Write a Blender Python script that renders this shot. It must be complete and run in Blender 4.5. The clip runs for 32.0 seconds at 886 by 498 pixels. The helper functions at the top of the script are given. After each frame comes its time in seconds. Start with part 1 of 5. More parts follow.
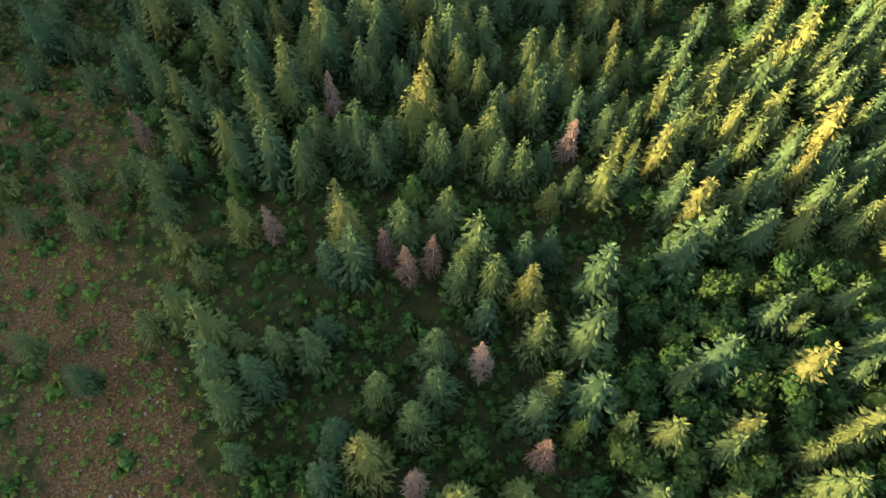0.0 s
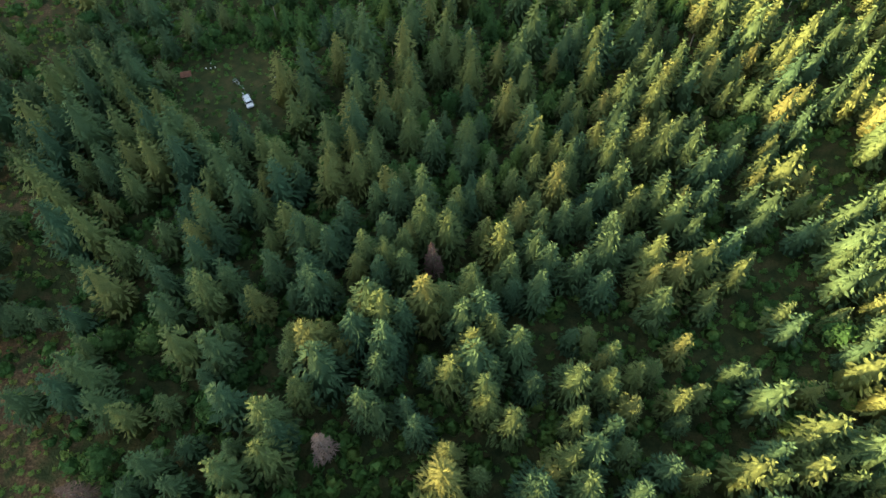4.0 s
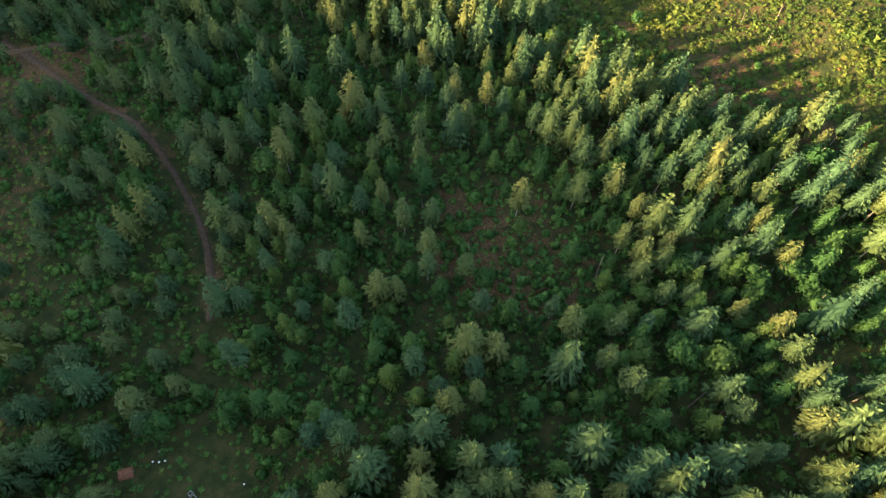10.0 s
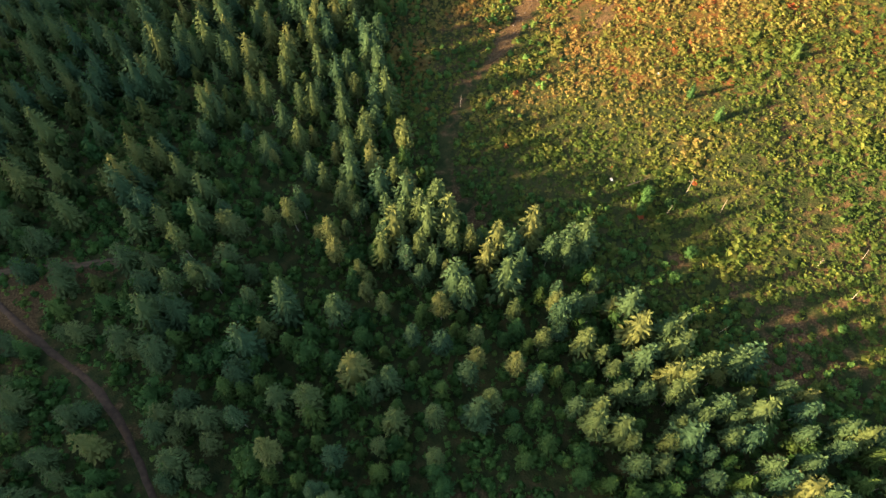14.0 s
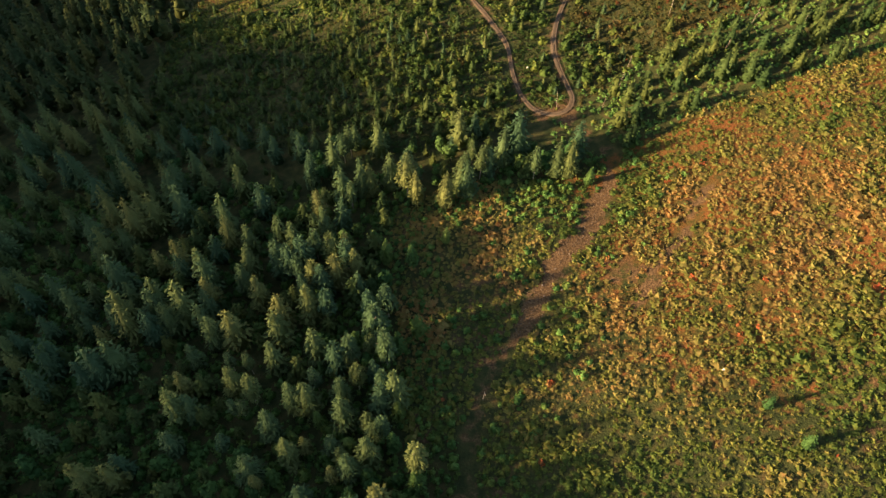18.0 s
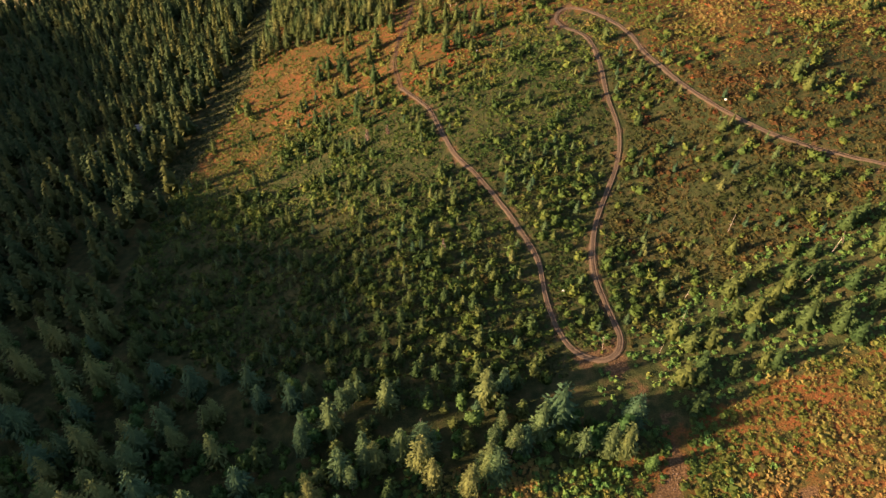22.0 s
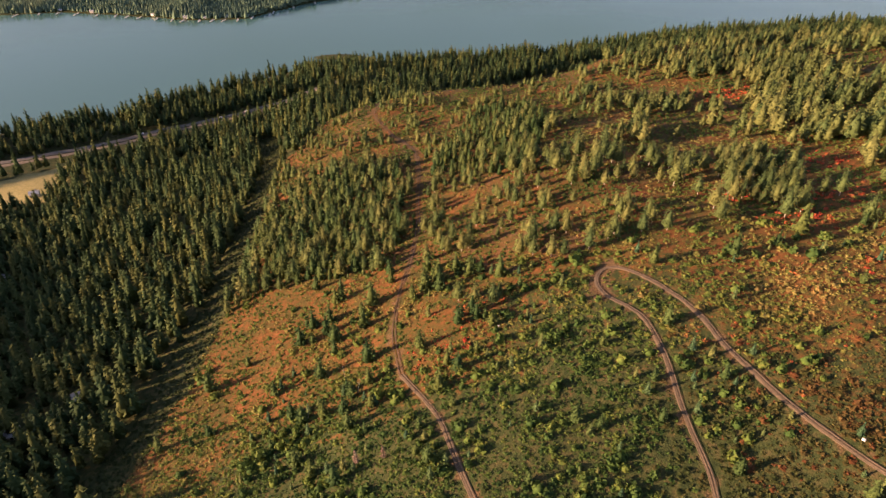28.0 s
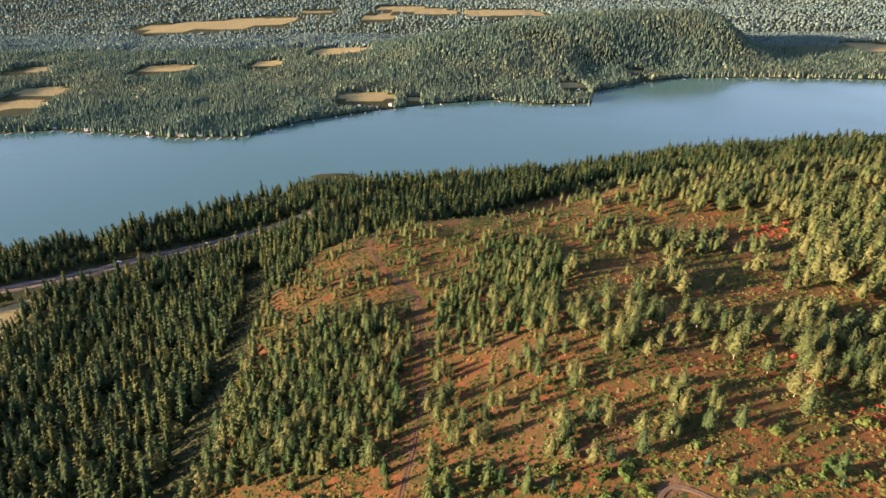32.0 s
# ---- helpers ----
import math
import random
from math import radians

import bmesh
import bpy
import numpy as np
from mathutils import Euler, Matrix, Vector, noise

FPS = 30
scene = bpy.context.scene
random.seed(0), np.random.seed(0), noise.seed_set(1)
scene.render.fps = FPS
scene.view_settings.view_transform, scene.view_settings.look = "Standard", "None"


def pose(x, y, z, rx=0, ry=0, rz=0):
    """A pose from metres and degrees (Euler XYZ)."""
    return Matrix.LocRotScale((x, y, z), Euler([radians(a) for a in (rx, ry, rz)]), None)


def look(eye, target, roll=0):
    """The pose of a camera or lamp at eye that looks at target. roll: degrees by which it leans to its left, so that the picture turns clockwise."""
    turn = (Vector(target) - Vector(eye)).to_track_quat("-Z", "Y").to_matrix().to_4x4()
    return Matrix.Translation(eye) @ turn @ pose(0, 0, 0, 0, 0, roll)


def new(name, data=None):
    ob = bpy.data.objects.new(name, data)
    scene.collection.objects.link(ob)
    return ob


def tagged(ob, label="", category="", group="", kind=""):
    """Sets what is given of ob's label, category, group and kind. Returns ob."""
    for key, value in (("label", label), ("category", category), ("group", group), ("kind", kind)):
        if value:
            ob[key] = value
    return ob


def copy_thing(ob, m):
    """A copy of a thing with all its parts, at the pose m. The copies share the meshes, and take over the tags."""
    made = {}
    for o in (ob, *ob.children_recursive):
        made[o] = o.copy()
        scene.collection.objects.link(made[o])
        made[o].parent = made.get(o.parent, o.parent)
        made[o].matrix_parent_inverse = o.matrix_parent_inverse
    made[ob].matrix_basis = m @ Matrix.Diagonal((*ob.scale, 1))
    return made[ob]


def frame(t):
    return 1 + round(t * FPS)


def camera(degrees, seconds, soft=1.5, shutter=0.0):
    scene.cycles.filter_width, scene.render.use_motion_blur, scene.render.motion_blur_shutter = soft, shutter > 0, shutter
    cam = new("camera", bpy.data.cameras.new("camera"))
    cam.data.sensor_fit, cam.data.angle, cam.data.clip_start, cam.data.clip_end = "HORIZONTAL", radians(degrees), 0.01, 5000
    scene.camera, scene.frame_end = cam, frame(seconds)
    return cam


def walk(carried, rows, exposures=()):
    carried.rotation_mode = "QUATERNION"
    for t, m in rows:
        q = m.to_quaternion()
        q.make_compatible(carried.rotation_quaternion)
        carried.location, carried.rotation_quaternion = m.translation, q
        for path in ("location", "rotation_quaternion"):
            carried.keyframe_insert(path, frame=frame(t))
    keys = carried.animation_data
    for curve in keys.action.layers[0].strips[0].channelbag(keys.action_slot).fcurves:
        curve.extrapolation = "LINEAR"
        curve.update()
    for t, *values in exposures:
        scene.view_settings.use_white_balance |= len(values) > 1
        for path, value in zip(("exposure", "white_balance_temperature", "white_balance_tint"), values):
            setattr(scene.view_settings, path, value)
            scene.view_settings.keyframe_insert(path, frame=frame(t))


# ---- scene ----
cam = camera(67.6, 32.0, soft=1.5)
PATH = [
    (0, (0.02, 0.01, 274.50), (-0.006, 9.820, 257.076), 0.03),
    (0.5, (-0.49, 9.22, 275.30), (-0.539, 18.973, 257.846), 0.09),
    (1, (-1.07, 18.42, 276.07), (-1.151, 28.123, 258.581), 0.09),
    (1.5, (-1.63, 27.58, 276.77), (-1.711, 37.239, 259.256), 0.01),
    (2, (-2.14, 36.67, 277.37), (-2.222, 46.292, 259.837), -0.09),
    (2.5, (-2.51, 45.78, 277.82), (-2.574, 55.324, 260.250), -0.11),
    (3, (-2.85, 54.76, 278.27), (-2.923, 64.258, 260.667), -0.05),
    (3.5, (-3.29, 63.56, 278.78), (-3.368, 73.017, 261.152), 0.02),
    (5.5, (-5.01, 98.78, 280.86), (-5.075, 108.124, 263.175), 0.15),
    (6, (-5.54, 107.56, 281.37), (-5.572, 116.871, 263.664), 0.17),
    (6.5, (-6.19, 116.40, 281.85), (-6.195, 125.667, 264.124), 0.24),
    (7, (-6.86, 125.25, 282.34), (-6.830, 134.481, 264.596), 0.32),
    (7.5, (-7.55, 134.12, 282.77), (-7.488, 143.319, 265.008), 0.42),
    (8, (-8.21, 142.85, 283.12), (-8.120, 152.030, 265.346), 0.52),
    (8.5, (-8.89, 151.55, 283.52), (-8.771, 160.715, 265.746), 0.58),
    (9, (-9.62, 160.37, 283.94), (-9.471, 169.500, 266.146), 0.67),
    (9.5, (-10.29, 169.28, 284.34), (-10.122, 178.371, 266.522), 0.72),
    (10, (-10.84, 178.20, 284.71), (-10.671, 187.235, 266.874), 0.68),
    (10.5, (-11.20, 186.93, 285.15), (-11.056, 195.899, 267.277), 0.50),
    (11, (-11.37, 195.43, 285.54), (-11.272, 204.311, 267.624), 0.20),
    (11.5, (-11.36, 203.85, 285.77), (-11.309, 212.667, 267.815), -0.21),
    (12, (-11.30, 212.52, 285.81), (-11.308, 221.304, 267.847), -0.53),
    (12.5, (-11.47, 221.34, 286.01), (-11.519, 230.133, 268.051), -0.80),
    (13, (-11.71, 230.51, 286.55), (-11.787, 239.559, 268.716), -0.93),
    (13.5, (-12.18, 239.55, 287.08), (-12.268, 248.858, 269.376), -0.95),
    (14, (-12.80, 248.49, 287.48), (-12.877, 258.065, 269.917), -0.83),
    (14.5, (-13.52, 257.29, 287.72), (-13.564, 267.132, 270.311), -0.69),
    (16.5, (-16.41, 291.75, 288.19), (-16.362, 302.636, 271.409), -0.29),
    (17, (-17.19, 300.31, 288.27), (-17.119, 311.465, 271.666), -0.22),
    (17.5, (-18.02, 308.81, 288.38), (-17.953, 320.239, 271.968), -0.02),
    (18, (-18.73, 317.21, 288.49), (-18.651, 328.916, 272.275), 0.09),
    (18.5, (-19.37, 325.45, 288.51), (-19.275, 337.435, 272.495), 0.10),
    (19, (-19.88, 333.61, 288.43), (-19.806, 345.874, 272.631), 0.12),
    (19.5, (-20.43, 341.72, 288.30), (-20.391, 354.259, 272.716), 0.07),
    (20, (-20.97, 349.83, 288.22), (-20.943, 362.632, 272.853), 0.01),
    (20.5, (-21.68, 357.96, 288.26), (-21.666, 371.014, 273.103), 0.01),
    (21, (-22.50, 366.00, 288.47), (-22.494, 379.293, 273.526), 0.08),
    (21.5, (-23.34, 374.05, 288.74), (-23.346, 387.566, 273.994), 0.17),
    (22, (-23.98, 382.09, 289.06), (-23.988, 395.818, 274.514), 0.27),
    (22.5, (-24.46, 390.17, 289.33), (-24.501, 404.108, 274.985), 0.33),
    (23, (-24.78, 398.19, 289.52), (-24.851, 412.346, 275.388), 0.32),
    (23.5, (-24.98, 406.27, 289.62), (-25.098, 420.650, 275.714), 0.25),
    (24, (-25.12, 414.41, 289.61), (-25.268, 429.019, 275.945), 0.10),
    (24.5, (-25.26, 422.55, 289.54), (-25.428, 437.390, 276.132), -0.02),
    (25, (-25.57, 430.62, 289.43), (-25.745, 445.693, 276.293), -0.08),
    (25.5, (-25.98, 438.67, 289.31), (-26.113, 453.983, 276.445), -0.17),
    (27.5, (-28.08, 470.65, 289.08), (-28.127, 486.861, 277.366), -0.40),
    (28, (-28.62, 478.56, 288.88), (-28.648, 494.983, 277.470), -0.41),
    (28.5, (-29.08, 486.41, 288.60), (-29.099, 503.056, 277.519), -0.39),
    (29, (-29.49, 494.31, 288.26), (-29.504, 511.165, 277.501), -0.41),
    (29.5, (-29.94, 502.09, 287.84), (-29.934, 519.148, 277.399), -0.43),
    (30, (-30.40, 509.69, 287.36), (-30.387, 526.945, 277.253), -0.42),
    (30.5, (-30.92, 517.23, 286.90), (-30.894, 534.677, 277.121), -0.41),
    (31, (-31.44, 524.82, 286.46), (-31.389, 542.445, 277.006), -0.41),
    (31.5, (-31.98, 532.40, 285.96), (-31.908, 550.202, 276.846), -0.40),
    (32, (-32.57, 540.01, 285.44), (-32.493, 557.986, 276.668), -0.43),
]
EXPOSURE = [(0.0, 3.3, 7700, 18), (6.0, 3.28, 7150, 14), (12.0, 3.05, 7000, 13), (17.0, 2.12, 7100, 21), (20.0, 1.95, 6800, 25), (25.0, 1.9, 6950, 42), (29.0, 1.92, 6600, 41), (32.0, 2.14, 5850, 38)]
walk(cam, [(t, look(eye, target, roll)) for t, eye, target, roll in PATH], EXPOSURE)

# ---- daylight: a low evening sun on the camera's left, clear sky ----
SUN_WAY = (math.cos(radians(12)), math.sin(radians(12)))
SUN_UP = 10.0
world = bpy.data.worlds.new("evening_sky")
scene.world = world
world.use_nodes = True
wn = world.node_tree.nodes
sky = wn.new("ShaderNodeTexSky")
sky.sky_type, sky.sun_disc = "NISHITA", False
sky.sun_elevation, sky.sun_rotation = radians(SUN_UP), radians(258)
wn["Background"].inputs["Strength"].default_value = 0.074
world.node_tree.links.new(sky.outputs["Color"], wn["Background"].inputs["Color"])
sun = new("sun", bpy.data.lights.new("sun", "SUN"))
sun.data.energy, sun.data.angle, sun.data.color = 5.0, radians(1.6), (1.0, 0.75, 0.43)
sun.matrix_world = look((0, 0, 500), (SUN_WAY[0], SUN_WAY[1], 500 - math.tan(radians(SUN_UP))))

# ---- plan helpers ----
rng = np.random.default_rng(7)


def vnoise(x, y, size, seed=0):
    """Smooth value noise between 0 and 1 with features of the given size in metres."""
    table = np.random.default_rng(seed).random((64, 64))
    u, v = np.asarray(x, float) / size + 900.3, np.asarray(y, float) / size + 900.7
    i, j = np.floor(u).astype(int), np.floor(v).astype(int)
    a, b = u - i, v - j
    a, b = a * a * (3 - 2 * a), b * b * (3 - 2 * b)
    i0, i1, j0, j1 = i % 64, (i + 1) % 64, j % 64, (j + 1) % 64
    low = table[i0, j0] * (1 - a) + table[i1, j0] * a
    high = table[i0, j1] * (1 - a) + table[i1, j1] * a
    return low * (1 - b) + high * b


def smooth(a, b, v):
    t = np.clip((np.asarray(v, float) - a) / (b - a), 0, 1)
    return t * t * (3 - 2 * t)


def inside(poly, x, y):
    """Whether points lie in a polygon of the plan."""
    x, y = np.asarray(x, float), np.asarray(y, float)
    res = np.zeros(x.shape, bool)
    for (x0, y0), (x1, y1) in zip(poly, poly[1:] + poly[:1]):
        if y0 != y1:
            res ^= ((y0 > y) != (y1 > y)) & (x < (x1 - x0) * (y - y0) / (y1 - y0) + x0)
    return res


def from_line(line, x, y):
    """Distance in the plan from a polyline."""
    x, y = np.asarray(x, float), np.asarray(y, float)
    best = np.full(x.shape, 1e9)
    for (x0, y0), (x1, y1) in zip(line, line[1:]):
        dx, dy = x1 - x0, y1 - y0
        s = np.clip(((x - x0) * dx + (y - y0) * dy) / (dx * dx + dy * dy), 0, 1)
        best = np.minimum(best, np.hypot(x - x0 - s * dx, y - y0 - s * dy))
    return best


# ---- the land: heights in metres over the lake ----
LAND_X = np.array([-700, -380, -200, -100, -30, 40, 130, 300, 700.0])
LAND_Y = np.array([-150, 75, 200, 330, 430, 540, 670, 870, 1100, 1330.0])
LAND_Z = np.array([
    [165, 163, 160, 161, 168, 165, 174, 194, 241],
    [137, 142, 148, 159, 166, 167, 172, 189, 234],
    [119, 124, 135, 141, 144, 146, 160, 185, 222],
    [99, 106, 120, 130, 129, 139, 154, 169, 213],
    [83, 87, 111, 118, 124, 135, 155, 171, 210],
    [65, 66, 88, 100, 122, 133, 158, 172, 209],
    [42, 40, 62, 92, 121, 141, 155, 172, 198],
    [18, 14, 45, 85, 100, 117, 124, 153, 172],
    [5, 5, 15, 55, 70, 68, 107, 103, 99],
    [-4, -3, 1, 3, 4, 4, 13, 19, 20]])


def glide(knots, q):
    """Weights of a smooth curve through uneven knots."""
    n = len(knots)
    q = np.clip(q, knots[0], knots[-1])
    i = np.clip(np.searchsorted(knots, q, "right") - 1, 0, n - 2)
    slope = np.zeros((n, n))
    for k in range(n):
        a, b = max(k - 1, 0), min(k + 1, n - 1)
        slope[k, b] += 1 / (knots[b] - knots[a])
        slope[k, a] -= 1 / (knots[b] - knots[a])
    h = knots[i + 1] - knots[i]
    t = (q - knots[i]) / h
    w = np.zeros((len(q), n))
    r = np.arange(len(q))
    w[r, i] += 2 * t**3 - 3 * t**2 + 1
    w[r, i + 1] += 3 * t**2 - 2 * t**3
    return w + ((t**3 - 2 * t**2 + t) * h)[:, None] * slope[i] + ((t**3 - t**2) * h)[:, None] * slope[i + 1]


FAR_SHORE = [(-2600, 1590), (-900, 1570), (-716, 1548), (-635, 1562), (-538, 1543), (-414, 1512), (-332, 1518), (-252, 1606), (-165, 1658), (-69, 1702),
             (63, 1740), (150, 1700), (238, 1708), (262, 1800), (367, 1872), (461, 1917), (613, 1917), (871, 1884), (2600, 1850)]


def far_shore(x):
    return np.interp(x, [p[0] for p in FAR_SHORE], [p[1] for p in FAR_SHORE])


NEAR_SHORE = [(-2600, 980), (-900, 1050), (-511, 1098), (-471, 1115), (-411, 1150), (-378, 1143), (-340, 1190), (-270, 1245), (-199, 1300), (-123, 1322), (0, 1332), (100, 1350), (300, 1430), (700, 1500), (2600, 1560)]


def near_shore(x):
    return np.interp(x, [p[0] for p in NEAR_SHORE], [p[1] for p in NEAR_SHORE])


def land(x, y):
    """Height of the ground."""
    x, y = np.ravel(np.asarray(x, float)), np.ravel(np.asarray(y, float))
    z = np.empty(x.shape)
    for s in range(0, len(x), 20000):
        c = slice(s, s + 20000)
        z[c] = np.einsum("ni,nj,ij->n", glide(LAND_Y, y[c]), glide(LAND_X, x[c]), LAND_Z)
    beach = near_shore(x) - y
    z = np.where(y > 1000, np.minimum(z, np.where(beach > 0, 0.6 * smooth(0, 6, beach) + 0.16 * np.maximum(beach - 6, 0), 0.15 * beach)), z)
    islet = np.maximum(0, 3.2 - 3.6 * (((x + 165) / 44) ** 2 + ((y - 1338) / 17) ** 2))
    z = z + 1.6 * np.exp(-((x + 2) ** 2 + (y - 693) ** 2) / 20)
    # the hill in the west behind which the sun is going down
    crest = np.interp(y, [-700, -102, -2, 60, 103, 140, 178, 285, 335, 380, 405, 431, 480, 575, 641, 720, 800, 890, 1000, 1100], [386, 321, 310, 304, 298, 287, 272, 254, 252, 250, 242, 220, 193, 170, 154, 130, 98, 50, -10, -60])
    z = z + np.maximum(crest - z, 0) * np.exp(-((x + 760) / 150) ** 2) * smooth(-440, -600, x)
    # the far side of the lake
    d = y - far_shore(x)
    far = np.where(d < 0, 0.15 * d, 1.2 * smooth(0, 8, d) + 0.012 * d)
    far += 88 * np.exp(-((y - 2200) / 170) ** 2 - (np.maximum(430 - x, 0) / 330) ** 2 - (np.maximum(x - 620, 0) / 70) ** 2) * smooth(0, 200, d)
    far += 45 * np.exp(-((y - 2080) / 160) ** 2 - ((x - 40) / 260) ** 2) * smooth(0, 200, d)
    far += 0.10 * np.maximum(y - 2750, 0) * smooth(-200, -700, x) + 0.09 * np.maximum(y - 3300, 0)
    far += 25 * smooth(2300, 2700, y) * vnoise(x, y, 500, 5)
    z = np.where(beach < 0, np.maximum(np.maximum(z, far), -9), z)
    z = np.where(islet > 0, np.maximum(z, islet - 1.2), z)
    rough = (vnoise(x, y, 18, 1) - 0.5) * 1.6 + (vnoise(x, y, 6, 2) - 0.5) * 0.5
    return z + rough * smooth(2.0, 9.0, z)


# ---- zones of the plan ----
TRACK = [(-150, 335), (-136, 324), (-110, 304), (-98, 297), (-88, 287), (-78, 272), (-70, 259), (-66, 246), (-64, 233)]
SIDE_TRACK = [(-160, 328), (-138, 329), (-124, 330), (-100, 331)]
STRIP = [(-6, 345), (-13, 359), (-12, 374), (-7, 390), (2, 403), (7, 411), (14, 425), (25, 437), (34, 454), (38, 466), (33, 473), (28, 482), (23, 488)]
HAIRPIN = [(-44, 647), (-31, 625), (-26, 607), (-19, 586), (-10, 572), (-2, 556), (4, 541), (8, 529), (8, 514), (10, 502), (13, 494), (17, 490), (22, 488), (26, 490), (28, 495), (27, 502), (25, 513),
           (24, 525), (27, 541), (32, 554), (40, 571), (43, 590), (41, 610), (42, 630), (40, 649), (34, 658), (28, 667), (28, 677), (34, 683), (42, 676), (50, 663), (57, 646), (60, 630), (69, 605),
           (79, 586), (90, 569), (100, 559), (112, 548), (140, 530)]
HILL_TRACK = [(-44, 647), (-49, 671), (-48, 699), (-44, 724), (-41, 754), (-43, 791), (-43, 838), (-47, 869), (-64, 902), (-85, 964), (-77, 1020)]
HIGHWAY = [(-700, 985), (-470, 1018), (-412, 1040), (-341, 1076), (-316, 1100), (-274, 1121), (-216, 1156), (-150, 1200), (-60, 1240)]
POWER_STRIP = [(-160, 610), (-151, 650), (-148, 703), (-144, 749), (-146, 814), (-155, 886), (-165, 960), (-190, 1030)]

CLEARING = [(160, 235), (84, 278), (55, 294), (33, 308), (21, 332), (-5, 340), (-18, 360), (-29, 379), (-31, 408), (-35, 437), (-34, 454), (-11, 461), (6, 458), (29, 464),
            (54, 474), (77, 482), (116, 490), (220, 500), (420, 480), (420, 235)]
HILL = [(-65, 498), (-35, 476), (21, 486), (33, 494), (72, 516), (130, 530), (260, 560), (260, 680), (137, 686), (90, 708), (19, 692), (-51, 722), (-100, 735), (-138, 728),
        (-140, 671), (-150, 610), (-148, 548), (-138, 522), (-79, 489)]
HILLTOP = [(-138, 728), (-100, 735), (-51, 722), (19, 692), (90, 708), (137, 686), (260, 680), (480, 800), (640, 1050), (560, 1270), (150, 1262), (60, 1180), (-70, 1065), (-125, 1011),
           (-150, 917), (-140, 800)]
DENSE_A = [(-144, 748), (-138, 812), (-84, 858), (-56, 842), (-50, 790), (-50, 742), (-62, 726), (-108, 734)]
DENSE_B = [(-36, 817), (-7, 923), (33, 924), (37, 852), (18, 789), (-7, 793)]
GRASS_BAND = [(-138, 600), (-142, 728), (-100, 738), (-52, 726), (-50, 662), (-90, 642), (-112, 600)]
BARE_HILL = [(-146, 917), (-118, 1008), (-70, 1039), (-2, 920), (-23, 871), (-109, 848)]
TRUCK_YARD = [(-78, 194), (-72, 206), (-60, 211), (-48, 205), (-43, 182), (-44, 172), (-57, 168), (-70, 175)]
BEND_VIEW = [(-4, 468), (20, 470), (36, 480), (34, 500), (8, 503)]
THINNED = [(-12, 274), (10, 272), (31, 254), (28, 236), (8, 232), (-12, 241)]
FIELD = [(-560, 925), (-422, 996), (-372, 1020), (-358, 970), (-365, 945), (-391, 941), (-500, 880)]
BROADLEAF = [(18, 8), (25, 44), (40, 66), (75, 55), (95, 20), (60, -10), (20, -10)]
# bare reddish earth on the clearing: middle and half axes
EARTH = [(56, 317, 6, 4), (66, 306, 9, 6), (77, 293, 10, 8), (86, 279, 9, 8), (45, 324, 5, 3), (62, 296, 7, 7), (-4, 345, 4, 8), (100, 262, 10, 8), (33, 421, 5, 7), (105, 420, 9, 5)]
SIDE_PATH = [(36, 409), (40, 417), (47, 428), (56, 439), (63, 450)]
# dry fields beyond the lake: middle, half axes, turn
FAR_FIELDS = [(-690, 2640, 230, 95, 22), (-428, 2868, 55, 34, 0), (-215, 2725, 50, 75, 0), (-100, 2880, 150, 75, -35), (-265, 2190, 76, 58, -8), (-635, 2040, 66, 40, 10), (-418, 2066, 40, 32, 0), (-926, 2037, 50, 34, 0),
              (-790, 1822, 54, 40, 0), (-790, 1720, 60, 36, 0), (-167, 1765, 56, 30, 0), (-78, 1750, 16, 18, 0), (180, 2790, 130, 85, 0), (1060, 2250, 80, 80, 0), (228, 1840, 27, 22, 0), (380, 1957, 20, 14, 0)]


def far_field(x, y):
    x, y = np.asarray(x, float), np.asarray(y, float)
    res = np.zeros(x.shape, bool)
    edge = 0.75 + 0.6 * vnoise(x, y, 45, 61)
    for cx, cy, a, b, turn in FAR_FIELDS:
        c, q = math.cos(radians(turn)), math.sin(radians(turn))
        u, v = ((x - cx) * c + (y - cy) * q) / a, ((y - cy) * c - (x - cx) * q) / b
        res |= np.abs(u) ** 3 + np.abs(v) ** 3 < edge
    return res


def earth(x, y):
    """How bare the soil lies on the clearing."""
    res = np.zeros(np.shape(x))
    for a, b, u, v in EARTH:
        res = np.maximum(res, np.exp(-(((x - a) / u) ** 2 + ((y - b) / v) ** 2)))
    return np.maximum(res * (0.35 + vnoise(x, y, 7, 73)), smooth(2.6, 0.8, from_line(SIDE_PATH, x, y)))


OPEN_EDGE_Y = [-60, 17, 43, 82, 127, 170, 248, 330]
OPEN_EDGE_X = [-28, -33, -44, -58, -80, -98, -110, -120]


def left_open(x, y):
    return (x < np.interp(y, OPEN_EDGE_Y, OPEN_EDGE_X)) & (y < 330)


def roads_away(x, y):
    return np.minimum.reduce([from_line(TRACK, x, y), from_line(SIDE_TRACK, x, y), from_line(STRIP, x, y), from_line(HAIRPIN, x, y), from_line(HILL_TRACK, x, y)])


VIEW_Y = [-70, 20, 60, 100, 150, 250, 350, 450, 550, 650, 800, 1000, 1200, 1400]
VIEW_WEST = [-62, -72, -84, -102, -126, -144, -156, -186, -228, -276, -354, -456, -558, -660]
VIEW_EAST = [62, 70, 82, 94, 106, 112, 112, 124, 136, 160, 220, 328, 460, 598]


def view_side(x, y, west=30, east=14):
    """The land along the way, with a margin on the sun's side from which shade falls in."""
    return (x > np.interp(y, VIEW_Y, VIEW_WEST) - west) & (x < np.interp(y, VIEW_Y, VIEW_EAST) + east)


